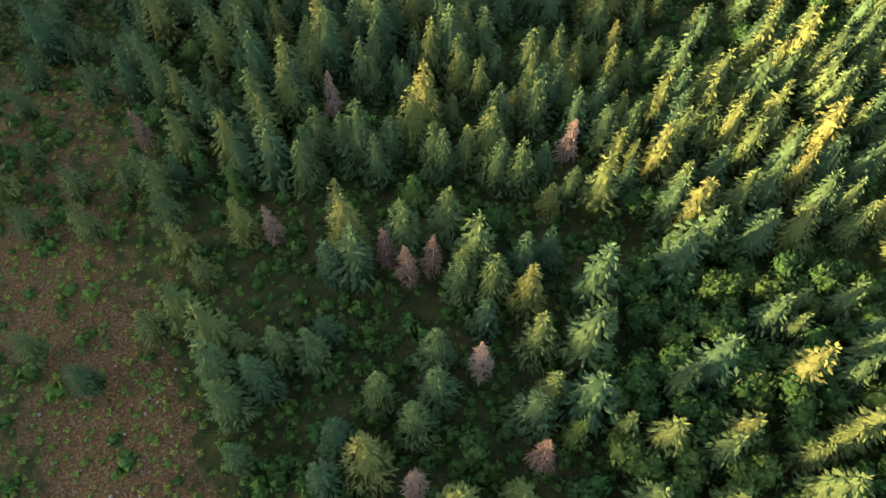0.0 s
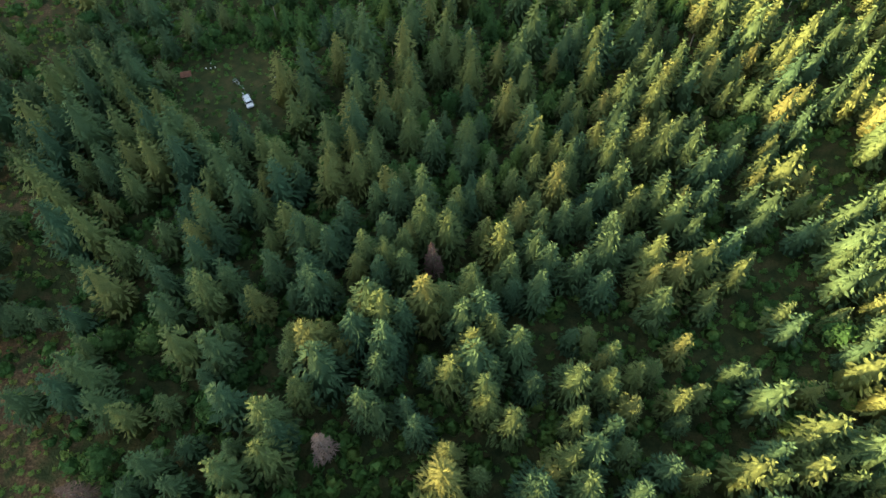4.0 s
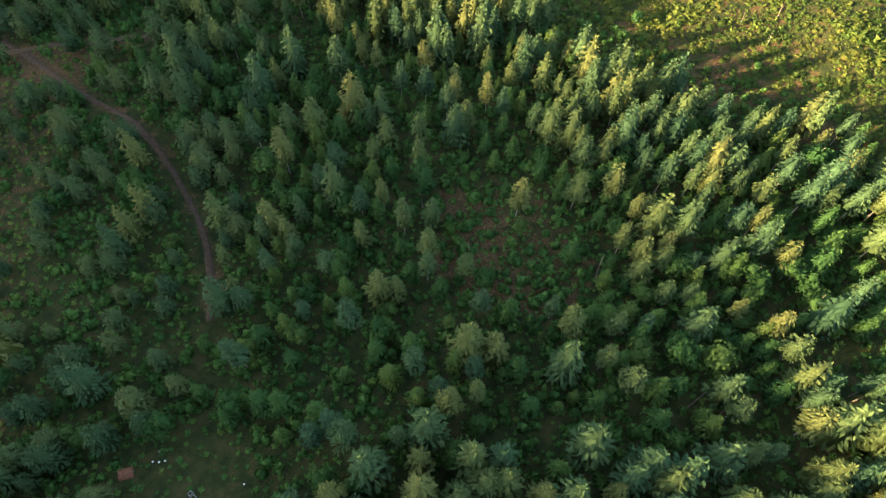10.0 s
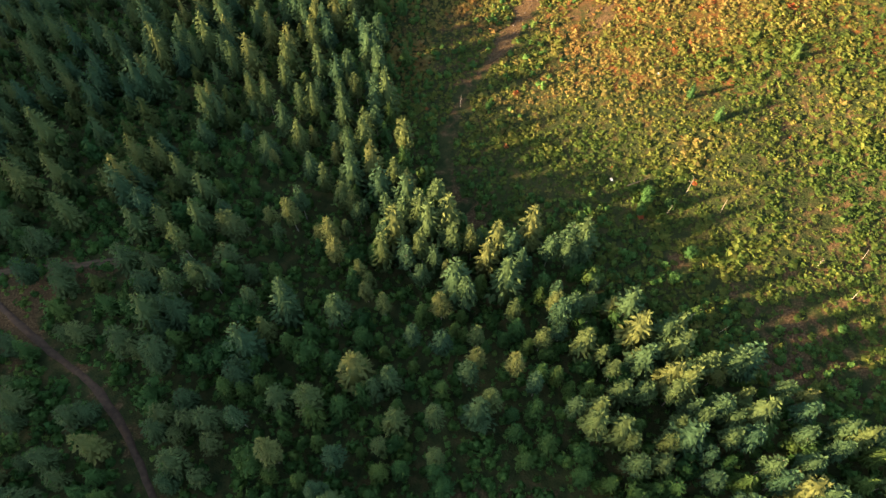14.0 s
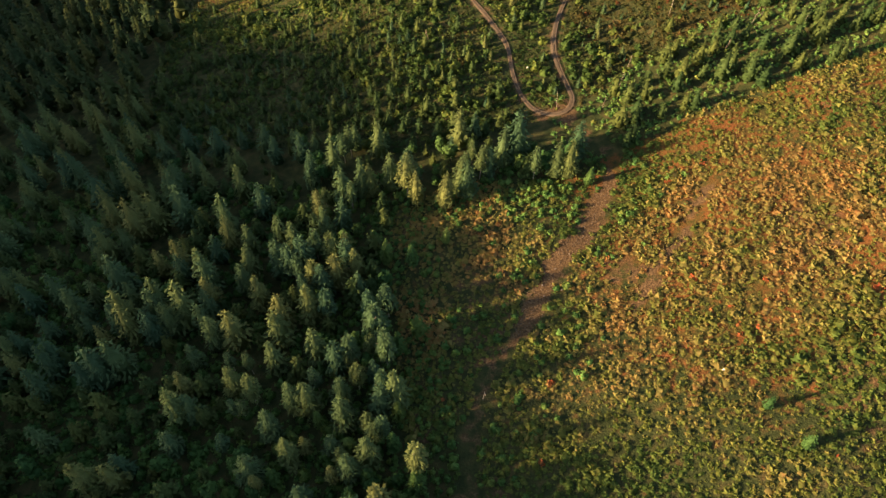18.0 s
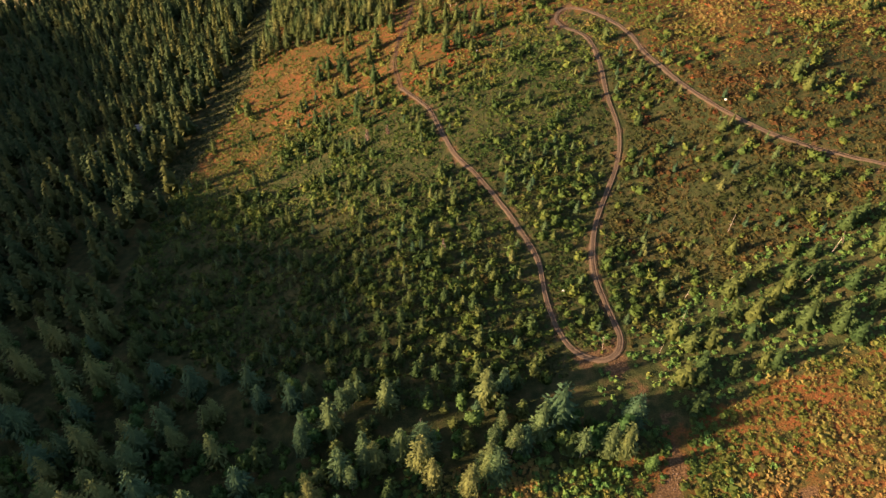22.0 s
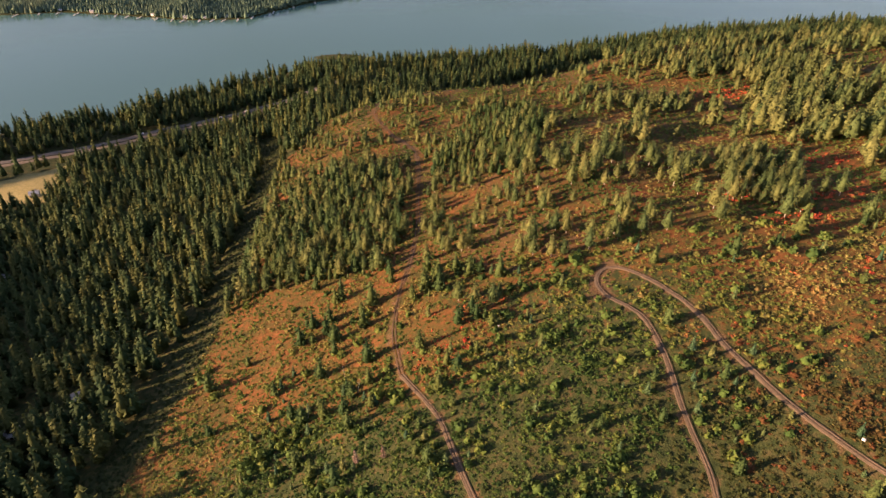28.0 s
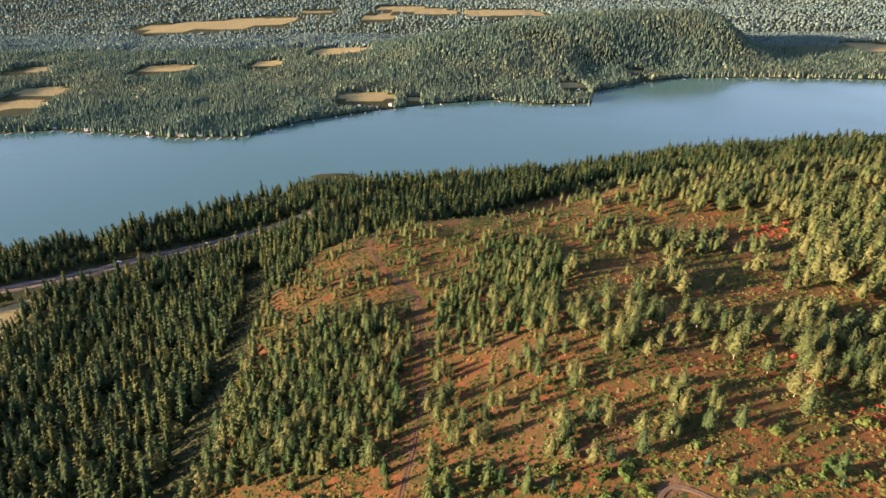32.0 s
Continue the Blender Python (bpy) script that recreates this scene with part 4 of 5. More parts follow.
KINDS = {
    "spruce": tree_kind("spruce_tree", "tall dark green spruce in dense evening woodland", "conifer", 6, 200, 16.0, SPRUCE, BARK,
                        lambda s: conifer(s, 16, 3.1 + 0.35 * (s % 4), 430, 1.25, 0.08, 0.62, 0.105, 0.70), 0.1, 0.2),
    "young": tree_kind("young_fir_tree", "slender young green fir among brush", "conifer", 4, 220, 10.0, FIR, BARK, lambda s: conifer(s, 10, 2.1 + 0.2 * (s % 3), 250, 0.95, 0.05, 0.62, 0.13, 0.68), 0.1, 0.12),
    "pine": tree_kind("pine_tree", "round-crowned grey-green pine on brushy ground", "conifer", 5, 240, 12.0, GREY_PINE, BARK,
                      lambda s: conifer(s, 12, 2.9 + 0.2 * (s % 3), 320, 1.1, 0.16, 0.46, 0.13, 0.70), 0.1, 0.18),
    "broad": tree_kind("broadleaf_tree", "bright green leafy birch among conifers", "tree", 4, 260, 9.5, BROAD, PALE_BARK, lambda s: leaf_cloud(s, 480, 0.40, (0, 0, 5.3), (3.5, 3.5, 3.8)), 0.3, 0.12),
    "dead": tree_kind("dead_tree", "dead conifer with rusty pink needles", "dead tree", 4, 280, 13.0, DEAD, PALE_BARK, lambda s: conifer(s, 13, 2.2, 420, 1.5, 0.12, 0.66, 0.04, 0.0, 0.35), 0.1, 0.15),
    "lodge": tree_kind("lodgepole_pine_tree", "tall pine with a bare pale trunk and sunlit tuft", "conifer", 5, 320, 16.0, SPRUCE, PALE_BARK, lambda s: conifer(s, 16, 2.3 + 0.3 * (s % 3), 320, 1.15, 0.34, 0.46, 0.125, 0.66), 0.3, 0.16),
    "hillpine": tree_kind("hill_pine_tree", "sunlit olive pine with a bare lower trunk", "conifer", 5, 300, 13.0, PINE, PALE_BARK,
                          lambda s: conifer(s, 13, 3.1 + 0.35 * (s % 3), 240, 1.3, 0.2, 0.52, 0.15, 0.68), 0.15, 0.17),
}
STANDS = {"spruce": [(SPRUCES_SOUTH + SPRUCES_MIDDLE + SPRUCES_FAR, 16.5), ([p for p in TALL_SPRUCES if p[1] < 205], 19.0)], "lodge": [(SPRUCES_NORTH, 16.5), ([p for p in TALL_SPRUCES if p[1] >= 205], 19.0)], "young": [(FIRS_SOUTH + FIRS_MIDDLE, 11.5), (SMALL_FIRS, 8.0), (CLEARING_FIRS, 6.5)], "pine": [(PINES, 11.5)], "broad": [(BIRCHES, 9.6), (CLEARING_BIRCHES, 5.2)], "hillpine": [(KNOLL_PINES, 11.5)], "dead": [([p for p in DEAD_TREES if p[1] < 500], 14.5), ([p for p in DEAD_TREES if p[1] > 500], 7.0)]}
HEIGHT = {"spruce": (12, 22), "young": (6, 12), "pine": (8, 14), "broad": (7, 10.5), "dead": (10, 15), "hillpine": (7.0, 14.5), "lodge": (10, 19)}
MID = {"spruce": SPRUCE_MID, "young": YOUNG_MID, "pine": PINE_MID, "broad": BROAD_MID, "dead": SPRUCE_MID, "hillpine": HILL_MID, "lodge": SPRUCE_MID}
LEAF = {"spruce": SPRUCE, "young": HILL_FIR, "pine": GREY_PINE, "broad": BROAD, "dead": DEAD, "hillpine": PINE, "lodge": SPRUCE}
WOODS = {"spruce": "woods_of_spruce", "young": "woods_of_young_fir", "pine": "woods_of_pine", "broad": "woods_of_birch", "hillpine": "woods_of_hill_pine", "lodge": "woods_of_tall_pine"}
for kind, models in KINDS.items():
    spots = np.concatenate(LISTS[kind]) if LISTS[kind] else np.zeros((0, 2))
    g = np.random.default_rng(len(kind) * 31)
    size = g.uniform(*HEIGHT[kind], len(spots)) * (0.8 + 0.4 * vnoise(spots[:, 0], spots[:, 1], 40, 31))
    if kind == "hillpine":
        size = size * (0.95 + 0.2 * smooth(20, 110, spots[:, 0]) * smooth(680, 760, spots[:, 1])) * (1 - 0.3 * smooth(800, 950, spots[:, 1]))
    if kind == "young":
        size = size * np.where((spots[:, 1] > 466) & (spots[:, 1] < 660), np.where(spots[:, 0] > 20, 0.95, 0.8), 1.0)
    own = [(p, h) for points, h in STANDS.get(kind, []) for p in points]
    if own:
        spots = np.concatenate([np.array([p for p, _ in own], float), spots]) if len(spots) else np.array([p for p, _ in own], float)
        size = np.concatenate([np.array([h for _, h in own]) * g.uniform(0.93, 1.07, len(own)), size])
    z = land(spots[:, 0], spots[:, 1])
    # the stretch of the plan nearest to the way
    middle = 560 if kind == "hillpine" else 120 if kind in ("spruce", "broad", "dead") else 270
    order = np.argsort(np.hypot(spots[:, 0] * 1.6, spots[:, 1] - middle))
    order = np.concatenate([np.arange(len(own)), order[order >= len(own)]])
    near, rest = order[:300], order[300:]
    for n, i in enumerate(near):
        root, h = models[n % len(models)]
        s = size[i] / h
        m = pose(spots[i, 0], spots[i, 1], z[i] - 0.1, g.uniform(-2, 2), g.uniform(-2, 2), g.uniform(0, 360)) @ Matrix.Diagonal((s * g.uniform(0.9, 1.12), s * g.uniform(0.9, 1.12), s, 1))
        if n < len(models):
            root.matrix_basis = m
        else:
            made = copy_thing(root, m)
            made.matrix_basis = m
    if len(rest):
        v, f, t = strewn(MID[kind], spots[rest, 0], spots[rest, 1], z[rest], size[rest], g.random(len(rest)))
        tagged(new(WOODS[kind], mesh_of(WOODS[kind], v, f, [LEAF[kind]], t)), "continuous stand of mixed green conifers", "woods", kind="stuff")

# valley and shore woods
size = rng.uniform(11, 19, len(valley)) * (0.75 + 0.5 * vnoise(valley[:, 0], valley[:, 1], 28, 45))
z = land(valley[:, 0], valley[:, 1])
round_one = rng.random(len(valley)) < 0.22
for chosen, models, name, leaf, label in ((~round_one, [unit(conifer(s, 15, 2.9 + 0.5 * (s % 3), 40, 2.6, 0.1, 0.55, 0.28, 0.70), 15) for s in range(90, 96)], "valley_woods", VALLEY_LEAF, "dense dark conifer forest on the valley slope"),
                                          (round_one, [unit(conifer(s, 14, 3.4, 44, 2.6, 0.2, 0.42, 0.30, 0.70), 14) for s in range(30, 34)], "valley_pines", VALLEY_LEAF, "rounder pines scattered through the valley forest")):
    v, f, t = strewn(models, valley[chosen, 0], valley[chosen, 1], z[chosen], size[chosen], rng.random(chosen.sum()), rng.uniform(0.85, 1.25, chosen.sum()))
    tagged(new(name, mesh_of(name, v, f, [leaf], t)), label, "woods", kind="stuff")

# woods beyond the lake
parts_far = []
for y0, y1, step, seed in ((1500, 1960, 4.2, 111), (1960, 2450, 5.4, 112), (2450, 3900, 15.0, 113)):
    x, y, g = sown(-2000, 1950, y0, y1, step, seed)
    keep = (y - far_shore(x) > 5) & (np.abs(x) < (y - 520) * 0.73 + 40) & (g.random(len(x)) < 0.8 + 0.7 * vnoise(x, y, 70, 24) - 0.25 * (vnoise(x, y, 160, 62) > 0.72))
    for back in (0, 30, 60):
        keep &= ~far_field(x, y + back)
    x, y = x[keep], y[keep]
    parts_far.append((x, y, g.uniform(6, 12, len(x)) * (0.6 + 0.7 * vnoise(x, y, 60, 25)) * (0.9 + step / 25)))
x, y, size = (np.concatenate([p[k] for p in parts_far]) for k in range(3))
tone = np.clip(0.15 + 0.55 * vnoise(x, y, 110, 63) + 0.3 * vnoise(x, y, 25, 64) + 0.10 * rng.normal(size=len(x)), 0.02, 0.98)
# the rearmost woods take the palest haze-tinted leaf colour
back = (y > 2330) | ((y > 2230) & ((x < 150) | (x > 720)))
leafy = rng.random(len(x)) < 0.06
for chosen, models, name, leaf, label in ((~back & ~leafy, FAR_TREE, "far_woods", HAZED_FAR_LEAF, "conifer forest on the far shore and its hill"), (~back & leafy, FAR_ROUND, "far_leafy_woods", HAZED_FAR_LEAF, "leafy trees mixed into the far shore forest"),
                                          (back, FAR_TREE + FAR_ROUND, "distant_woods", HAZED_DISTANT_LEAF, "woods on the plain beyond the lake hill, pale haze in their colour")):
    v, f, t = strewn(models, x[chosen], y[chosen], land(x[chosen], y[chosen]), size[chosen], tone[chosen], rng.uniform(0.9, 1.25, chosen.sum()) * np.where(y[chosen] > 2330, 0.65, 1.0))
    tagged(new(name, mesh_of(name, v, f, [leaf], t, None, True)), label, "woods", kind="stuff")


# ---- brush ----
def brush(name, label, x, y, size, tone, models=None, low=0.62, leaf=SHRUB):
    v, f, t = strewn(models or SHRUBS, x, y, land(x, y) - 0.05, size, np.clip(tone, 0.03, 0.97), np.full(len(x), low))
    me = mesh_of(name, v, f, [leaf], np.clip(t + rng.normal(0, 0.07, len(t)), 0.02, 0.98))
    return tagged(new(name, me), label, "brush", kind="stuff")


x, y, g = sown(-150, 175, 235, 740, 1.42, 121)
in_clearing = inside(CLEARING, x, y)
keep = (in_clearing | inside(HILL, x, y)) & (roads_away(x, y) > 2.0) & view_side(x, y, 4, 4) & (from_line(STRIP, x, y) > 1.5 + 3.4 * vnoise(x, y, 6, 67) * ((y > 404) & (y < 452)) + g.normal(0, 1.1, len(x)))
keep &= g.random(len(x)) < (0.72 + 0.6 * vnoise(x, y, 12, 26)) * (1 - 0.5 * smooth(600, 690, y)) * (1 - 0.85 * np.clip(1.4 * earth(x, y), 0, 1) * in_clearing)
x, y, in_clearing = x[keep], y[keep], in_clearing[keep]
mottle = 0.30 * (vnoise(x, y, 20, 27) - 0.5) + 0.24 * (vnoise(x, y, 6, 46) - 0.5) + 0.06 * g.normal(size=len(x))
gold = smooth(318, 405, y + 50 * (vnoise(x, y, 35, 74) - 0.5) - 0.30 * np.maximum(x - 55, 0))
beside = from_line(STRIP, x, y) + 60 * (y > 480)
meadow = 0.28 + 0.24 * gold - 0.14 * smooth(20, 3, beside) + mottle * (0.7 + 0.3 * gold)
slope = 0.21 + mottle + 0.12 * smooth(590, 660, y) + 0.14 * autumn(x, y) - 0.05 * smooth(30, -30, x)
tone = np.where(in_clearing, np.minimum(meadow, 0.70), slope)
tone = np.where(g.random(len(x)) < 0.6 * scarlet(x, y), g.uniform(0.80, 1.0, len(x)), tone)
tone = np.where(g.random(len(x)) < np.where(in_clearing, 0.002 + 0.05 * smooth(0.7, 0.85, vnoise(x, y, 11, 66)) * gold, 0.07 * smooth(15, 60, x) * smooth(0.4, 0.7, vnoise(x, y, 14, 75))), g.uniform(0.72, 0.9, len(x)), tone)
size = np.clip(np.where(in_clearing, 1.28, 1.12) * np.exp(0.40 * g.normal(size=len(x))), 0.5, 2.8) * (0.7 + 0.8 * vnoise(x, y, 9, 68))
# lower slope: brownish shrubs whose dark leaf colour also stands for soft shade
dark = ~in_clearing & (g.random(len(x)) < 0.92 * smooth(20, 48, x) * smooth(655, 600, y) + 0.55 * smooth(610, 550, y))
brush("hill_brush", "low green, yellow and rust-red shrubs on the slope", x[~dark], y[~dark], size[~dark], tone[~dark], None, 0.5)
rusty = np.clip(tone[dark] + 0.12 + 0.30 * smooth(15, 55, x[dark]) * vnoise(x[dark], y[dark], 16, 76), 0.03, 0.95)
brush("dark_hill_brush", "olive and brown shrubs on the lower slope, shade painted into their colour", x[dark], y[dark], size[dark], rusty, None, 0.5, SHADED_SHRUB)

x, y, g = sown(-150, 330, 680, 1150, 2.25, 122)
rust = vnoise(x, y, 17, 28)
keep = inside(HILLTOP, x, y) & view_side(x, y, 4, 4) & (roads_away(x, y) > 2.0) & (g.random(len(x)) < (1.4 - 1.05 * rust) * np.interp(y, [680, 820, 1150], [1, 0.8, 0.4]))
x, y, rust = x[keep], y[keep], rust[keep]
tone = 0.28 + 0.07 * g.normal(size=len(x)) + 0.45 * (rust - 0.35) + 0.3 * (vnoise(x, y, 7, 43) - 0.5)
tone = np.where(g.random(len(x)) < 0.9 * scarlet(x, y), g.uniform(0.84, 1.0, len(x)), tone)
brush("hilltop_brush", "olive, rust and scarlet shrubs on the dry hilltop", x, y, g.uniform(0.9, 2.6, len(x)), tone, None, 0.5)

x, y, g = sown(-160, 130, -60, 420, 2.3, 123)
keep = ~inside(CLEARING, x, y) & view_side(x, y, 4, 4) & (from_line(TRACK, x, y) > 2.4) & (left_open(x, y) | inside(THINNED, x, y) | (y > 200) | (g.random(len(x)) < 0.85)) & (g.random(len(x)) < 0.45 + 0.7 * vnoise(x, y, 9, 30))
x, y = x[keep], y[keep]
near_lo = left_open(x, y)
brush("understory", "dense green undergrowth below the trees", x, y, g.uniform(0.8, 1.8, len(x)), 0.26 + 0.10 * g.normal(size=len(x)) + 0.22 * near_lo, None, 0.7, UNDERGROWTH)

# taller bushes and saplings that fill the wood
x, y, g = sown(-170, 130, 0, 470, 3.1, 124)
keep = ~inside(CLEARING, x, y) & view_side(x, y, 5, 5) & (from_line(TRACK, x, y) > 3.5) & ~inside(TRUCK_YARD, x, y) & (from_line(STRIP, x, y) > 5)
keep &= g.random(len(x)) < 0.75 * (0.45 + vnoise(x, y, 14, 37)) * np.where(left_open(x, y), 0.35, 1)
x, y = x[keep], y[keep]
brush("thicket", "dark green thicket of saplings and tall bushes", x, y, g.uniform(1.3, 3.2, len(x)), 0.17 + 0.09 * g.normal(size=len(x)) + 0.30 * (vnoise(x, y, 30, 38) - 0.4), BUSHES, 0.9, UNDERGROWTH)
x, y, g = sown(20, 260, 466, 600, 2.2, 125)
keep = ~inside(CLEARING, x, y) & (y < np.interp(x, [33, 72, 130, 260], [498, 520, 537, 604])) & (roads_away(x, y) > 3) & (g.random(len(x)) < 0.8)
brush("hedge_brush", "green bushes below the row of pines", x[keep], y[keep], g.uniform(1.0, 2.2, keep.sum()), 0.3 + 0.12 * g.normal(size=keep.sum()), None, 0.8, UNDERGROWTH)

# leafy bushes along the edge of the wood and the washed-out track
x, y, g = sown(-40, 120, 285, 470, 2.6, 127)
rim = from_line(CLEARING[1:13], x, y)
keep = inside(CLEARING, x, y) & (from_line(STRIP, x, y) > 2.6) & view_side(x, y, 4, 4) & (g.random(len(x)) < (0.95 * smooth(22, 5, rim) + 0.25 * smooth(26, 8, from_line(STRIP, x, y))) * (0.4 + vnoise(x, y, 10, 71)))
x, y = x[keep], y[keep]
brush("edge_bushes", "fresh green leafy bushes along the wood's edge", x, y, g.uniform(1.0, 2.3, len(x)), 0.25 + 0.12 * g.normal(size=len(x)), BUSHES, 0.75, UNDERGROWTH)

# rank growth added on the power line's cut strip, coloured dark for the trees' shade
x, y, g = sown(-220, -120, 600, 1050, 2.0, 128)
keep = (from_line(POWER_STRIP, x, y) < 10) & (g.random(len(x)) < 0.6 + 0.6 * vnoise(x, y, 9, 72))
x, y = x[keep], y[keep]
brush("strip_brush", "rank brush on the cut strip, tree shade painted into its colour", x, y, g.uniform(0.8, 2.3, len(x)), 0.16 + 0.10 * g.normal(size=len(x)), None, 0.6, SHADED_SHRUB)

# saplings and bushes on the hill
x, y, g = sown(-150, 160, 470, 745, 4.0, 126)
low = inside(HILL, x, y) * (0.95 - 0.55 * smooth(600, 680, y) + 0.8 * smooth(575, 505, y) * smooth(30, -20, x)) + inside(CLEARING, x, y) * 0.12
keep = view_side(x, y, 8, 6) & (roads_away(x, y) > 3) & (g.random(len(x)) < low * np.where(inside(GRASS_BAND, x, y), 0.3, 1.0) * (1 - 0.6 * smooth(30, 55, x)) * np.clip(2.2 * vnoise(x, y, 20, 44) - 0.45, 0.05, 1.5))
x, y = x[keep], y[keep]
half = g.random(len(x)) < 0.74
brush("hill_bushes", "taller dark green bushes on the brushy slope", x[half], y[half], g.uniform(1.6, 3.8, half.sum()) * (0.8 + 0.4 * vnoise(x[half], y[half], 12, 70)), np.minimum(0.15 + 0.10 * g.normal(size=half.sum()) + 0.22 * (g.random(half.sum()) < 0.25) + 0.10 * autumn(x[half], y[half]), 0.33), BUSHES, 0.85)
xs, ys = x[~half], y[~half]
order = np.argsort(np.hypot(xs * 1.5, ys - 540))
near, rest = order[:260], order[260:]
saplings = tree_kind("conifer_sapling", "small green conifer sapling on the brushy slope", "sapling", 4, 340, 6.0, SPRUCE, BARK, lambda s: conifer(s, 6, 1.35, 110, 0.75, 0.05, 0.72, 0.22, 0.6), 0.1, 0.07)
z = land(xs, ys)
for n, i in enumerate(near):
    root, h = saplings[n % 4]
    m = pose(xs[i], ys[i], z[i] - 0.1, g.uniform(-2, 2), g.uniform(-2, 2), g.uniform(0, 360)) @ Matrix.Scale(g.uniform(2.5, 6.5) / h, 4)
    if n < 4:
        root.matrix_basis = m
    else:
        copy_thing(root, m).matrix_basis = m
if len(rest):
    v, f, t = strewn(SAPLING, xs[rest], ys[rest], z[rest], g.uniform(2.5, 6.5, len(rest)), g.random(len(rest)))
    tagged(new("hill_saplings", mesh_of("hill_saplings", v, f, [SPRUCE], t)), "small green conifer saplings on the slope", "saplings", kind="stuff")


# ---- small things ----
def box(bm, centre, size, bevel=0.0, turn=None):
    made = bmesh.ops.create_cube(bm, size=1.0, matrix=Matrix.Translation(centre) @ (turn or Matrix()) @ Matrix.Diagonal((*size, 1)))
    if bevel:
        edges = {e for v in made["verts"] for e in v.link_edges}
        bmesh.ops.bevel(bm, geom=list(edges), offset=bevel, segments=2, affect="EDGES")


def tube(bm, p, q, r0, r1, sides=10):
    d = Vector(q) - Vector(p)
    m = Matrix.Translation((Vector(p) + Vector(q)) / 2) @ d.to_track_quat("Z", "Y").to_matrix().to_4x4()
    bmesh.ops.create_cone(bm, cap_ends=True, segments=sides, radius1=r0, radius2=r1, depth=d.length, matrix=m)


def shaped(name, mat, *makers):
    bm = bmesh.new()
    for fn in makers:
        fn(bm)
    me = bpy.data.meshes.new(name)
    bm.to_mesh(me)
    bm.free()
    me.materials.append(mat)
    return me


def place(ob, x, y, turn=0.0, lift=0.0, tilt=0.0):
    ob.matrix_basis = pose(x, y, float(land([x], [y])[0]) + lift, tilt, 0, turn)
    return ob


WHITE_PAINT = plain_material("white_car_paint", (0.78, 0.78, 0.77), 0.3, 0.0, 0.04, 2.0)
BLACK_GLASS = plain_material("dark_glass", (0.02, 0.022, 0.025), 0.08, 0.0, 0.2, 2.0)
RUBBER = plain_material("tyre_rubber", (0.03, 0.03, 0.03), 0.9, 0, 0.3, 8)
STEEL = plain_material("grey_steel", (0.42, 0.42, 0.40), 0.5, 0.6, 0.2, 4)
LAMP_GLASS = plain_material("lamp_glass", (0.65, 0.62, 0.58), 0.2, 0, 0.1, 5)
RED_GLASS = plain_material("tail_lamp", (0.35, 0.03, 0.02), 0.3, 0, 0.1, 5)
WOOD = plain_material("weathered_wood", (0.40, 0.35, 0.28), 0.85, 0, 0.3, 3)
RUST_TARP = plain_material("rust_tarp", (0.20, 0.075, 0.04), 0.8, 0, 0.3, 2)
PAIL = plain_material("white_plastic", (0.75, 0.74, 0.70), 0.5, 0, 0.05, 3)
WALL_PAINT = plain_material("house_wall", (0.55, 0.52, 0.46), 0.8, 0, 0.15, 0.6)
ROOF_GREY = plain_material("grey_roof", (0.30, 0.31, 0.33), 0.6, 0.2, 0.2, 0.8)
ROOF_PALE = plain_material("pale_metal_roof", (0.46, 0.47, 0.48), 0.5, 0.3, 0.1, 0.8)
WHITE_STONE = plain_material("white_boulder", (0.68, 0.66, 0.62), 0.9, 0, 0.15, 2)


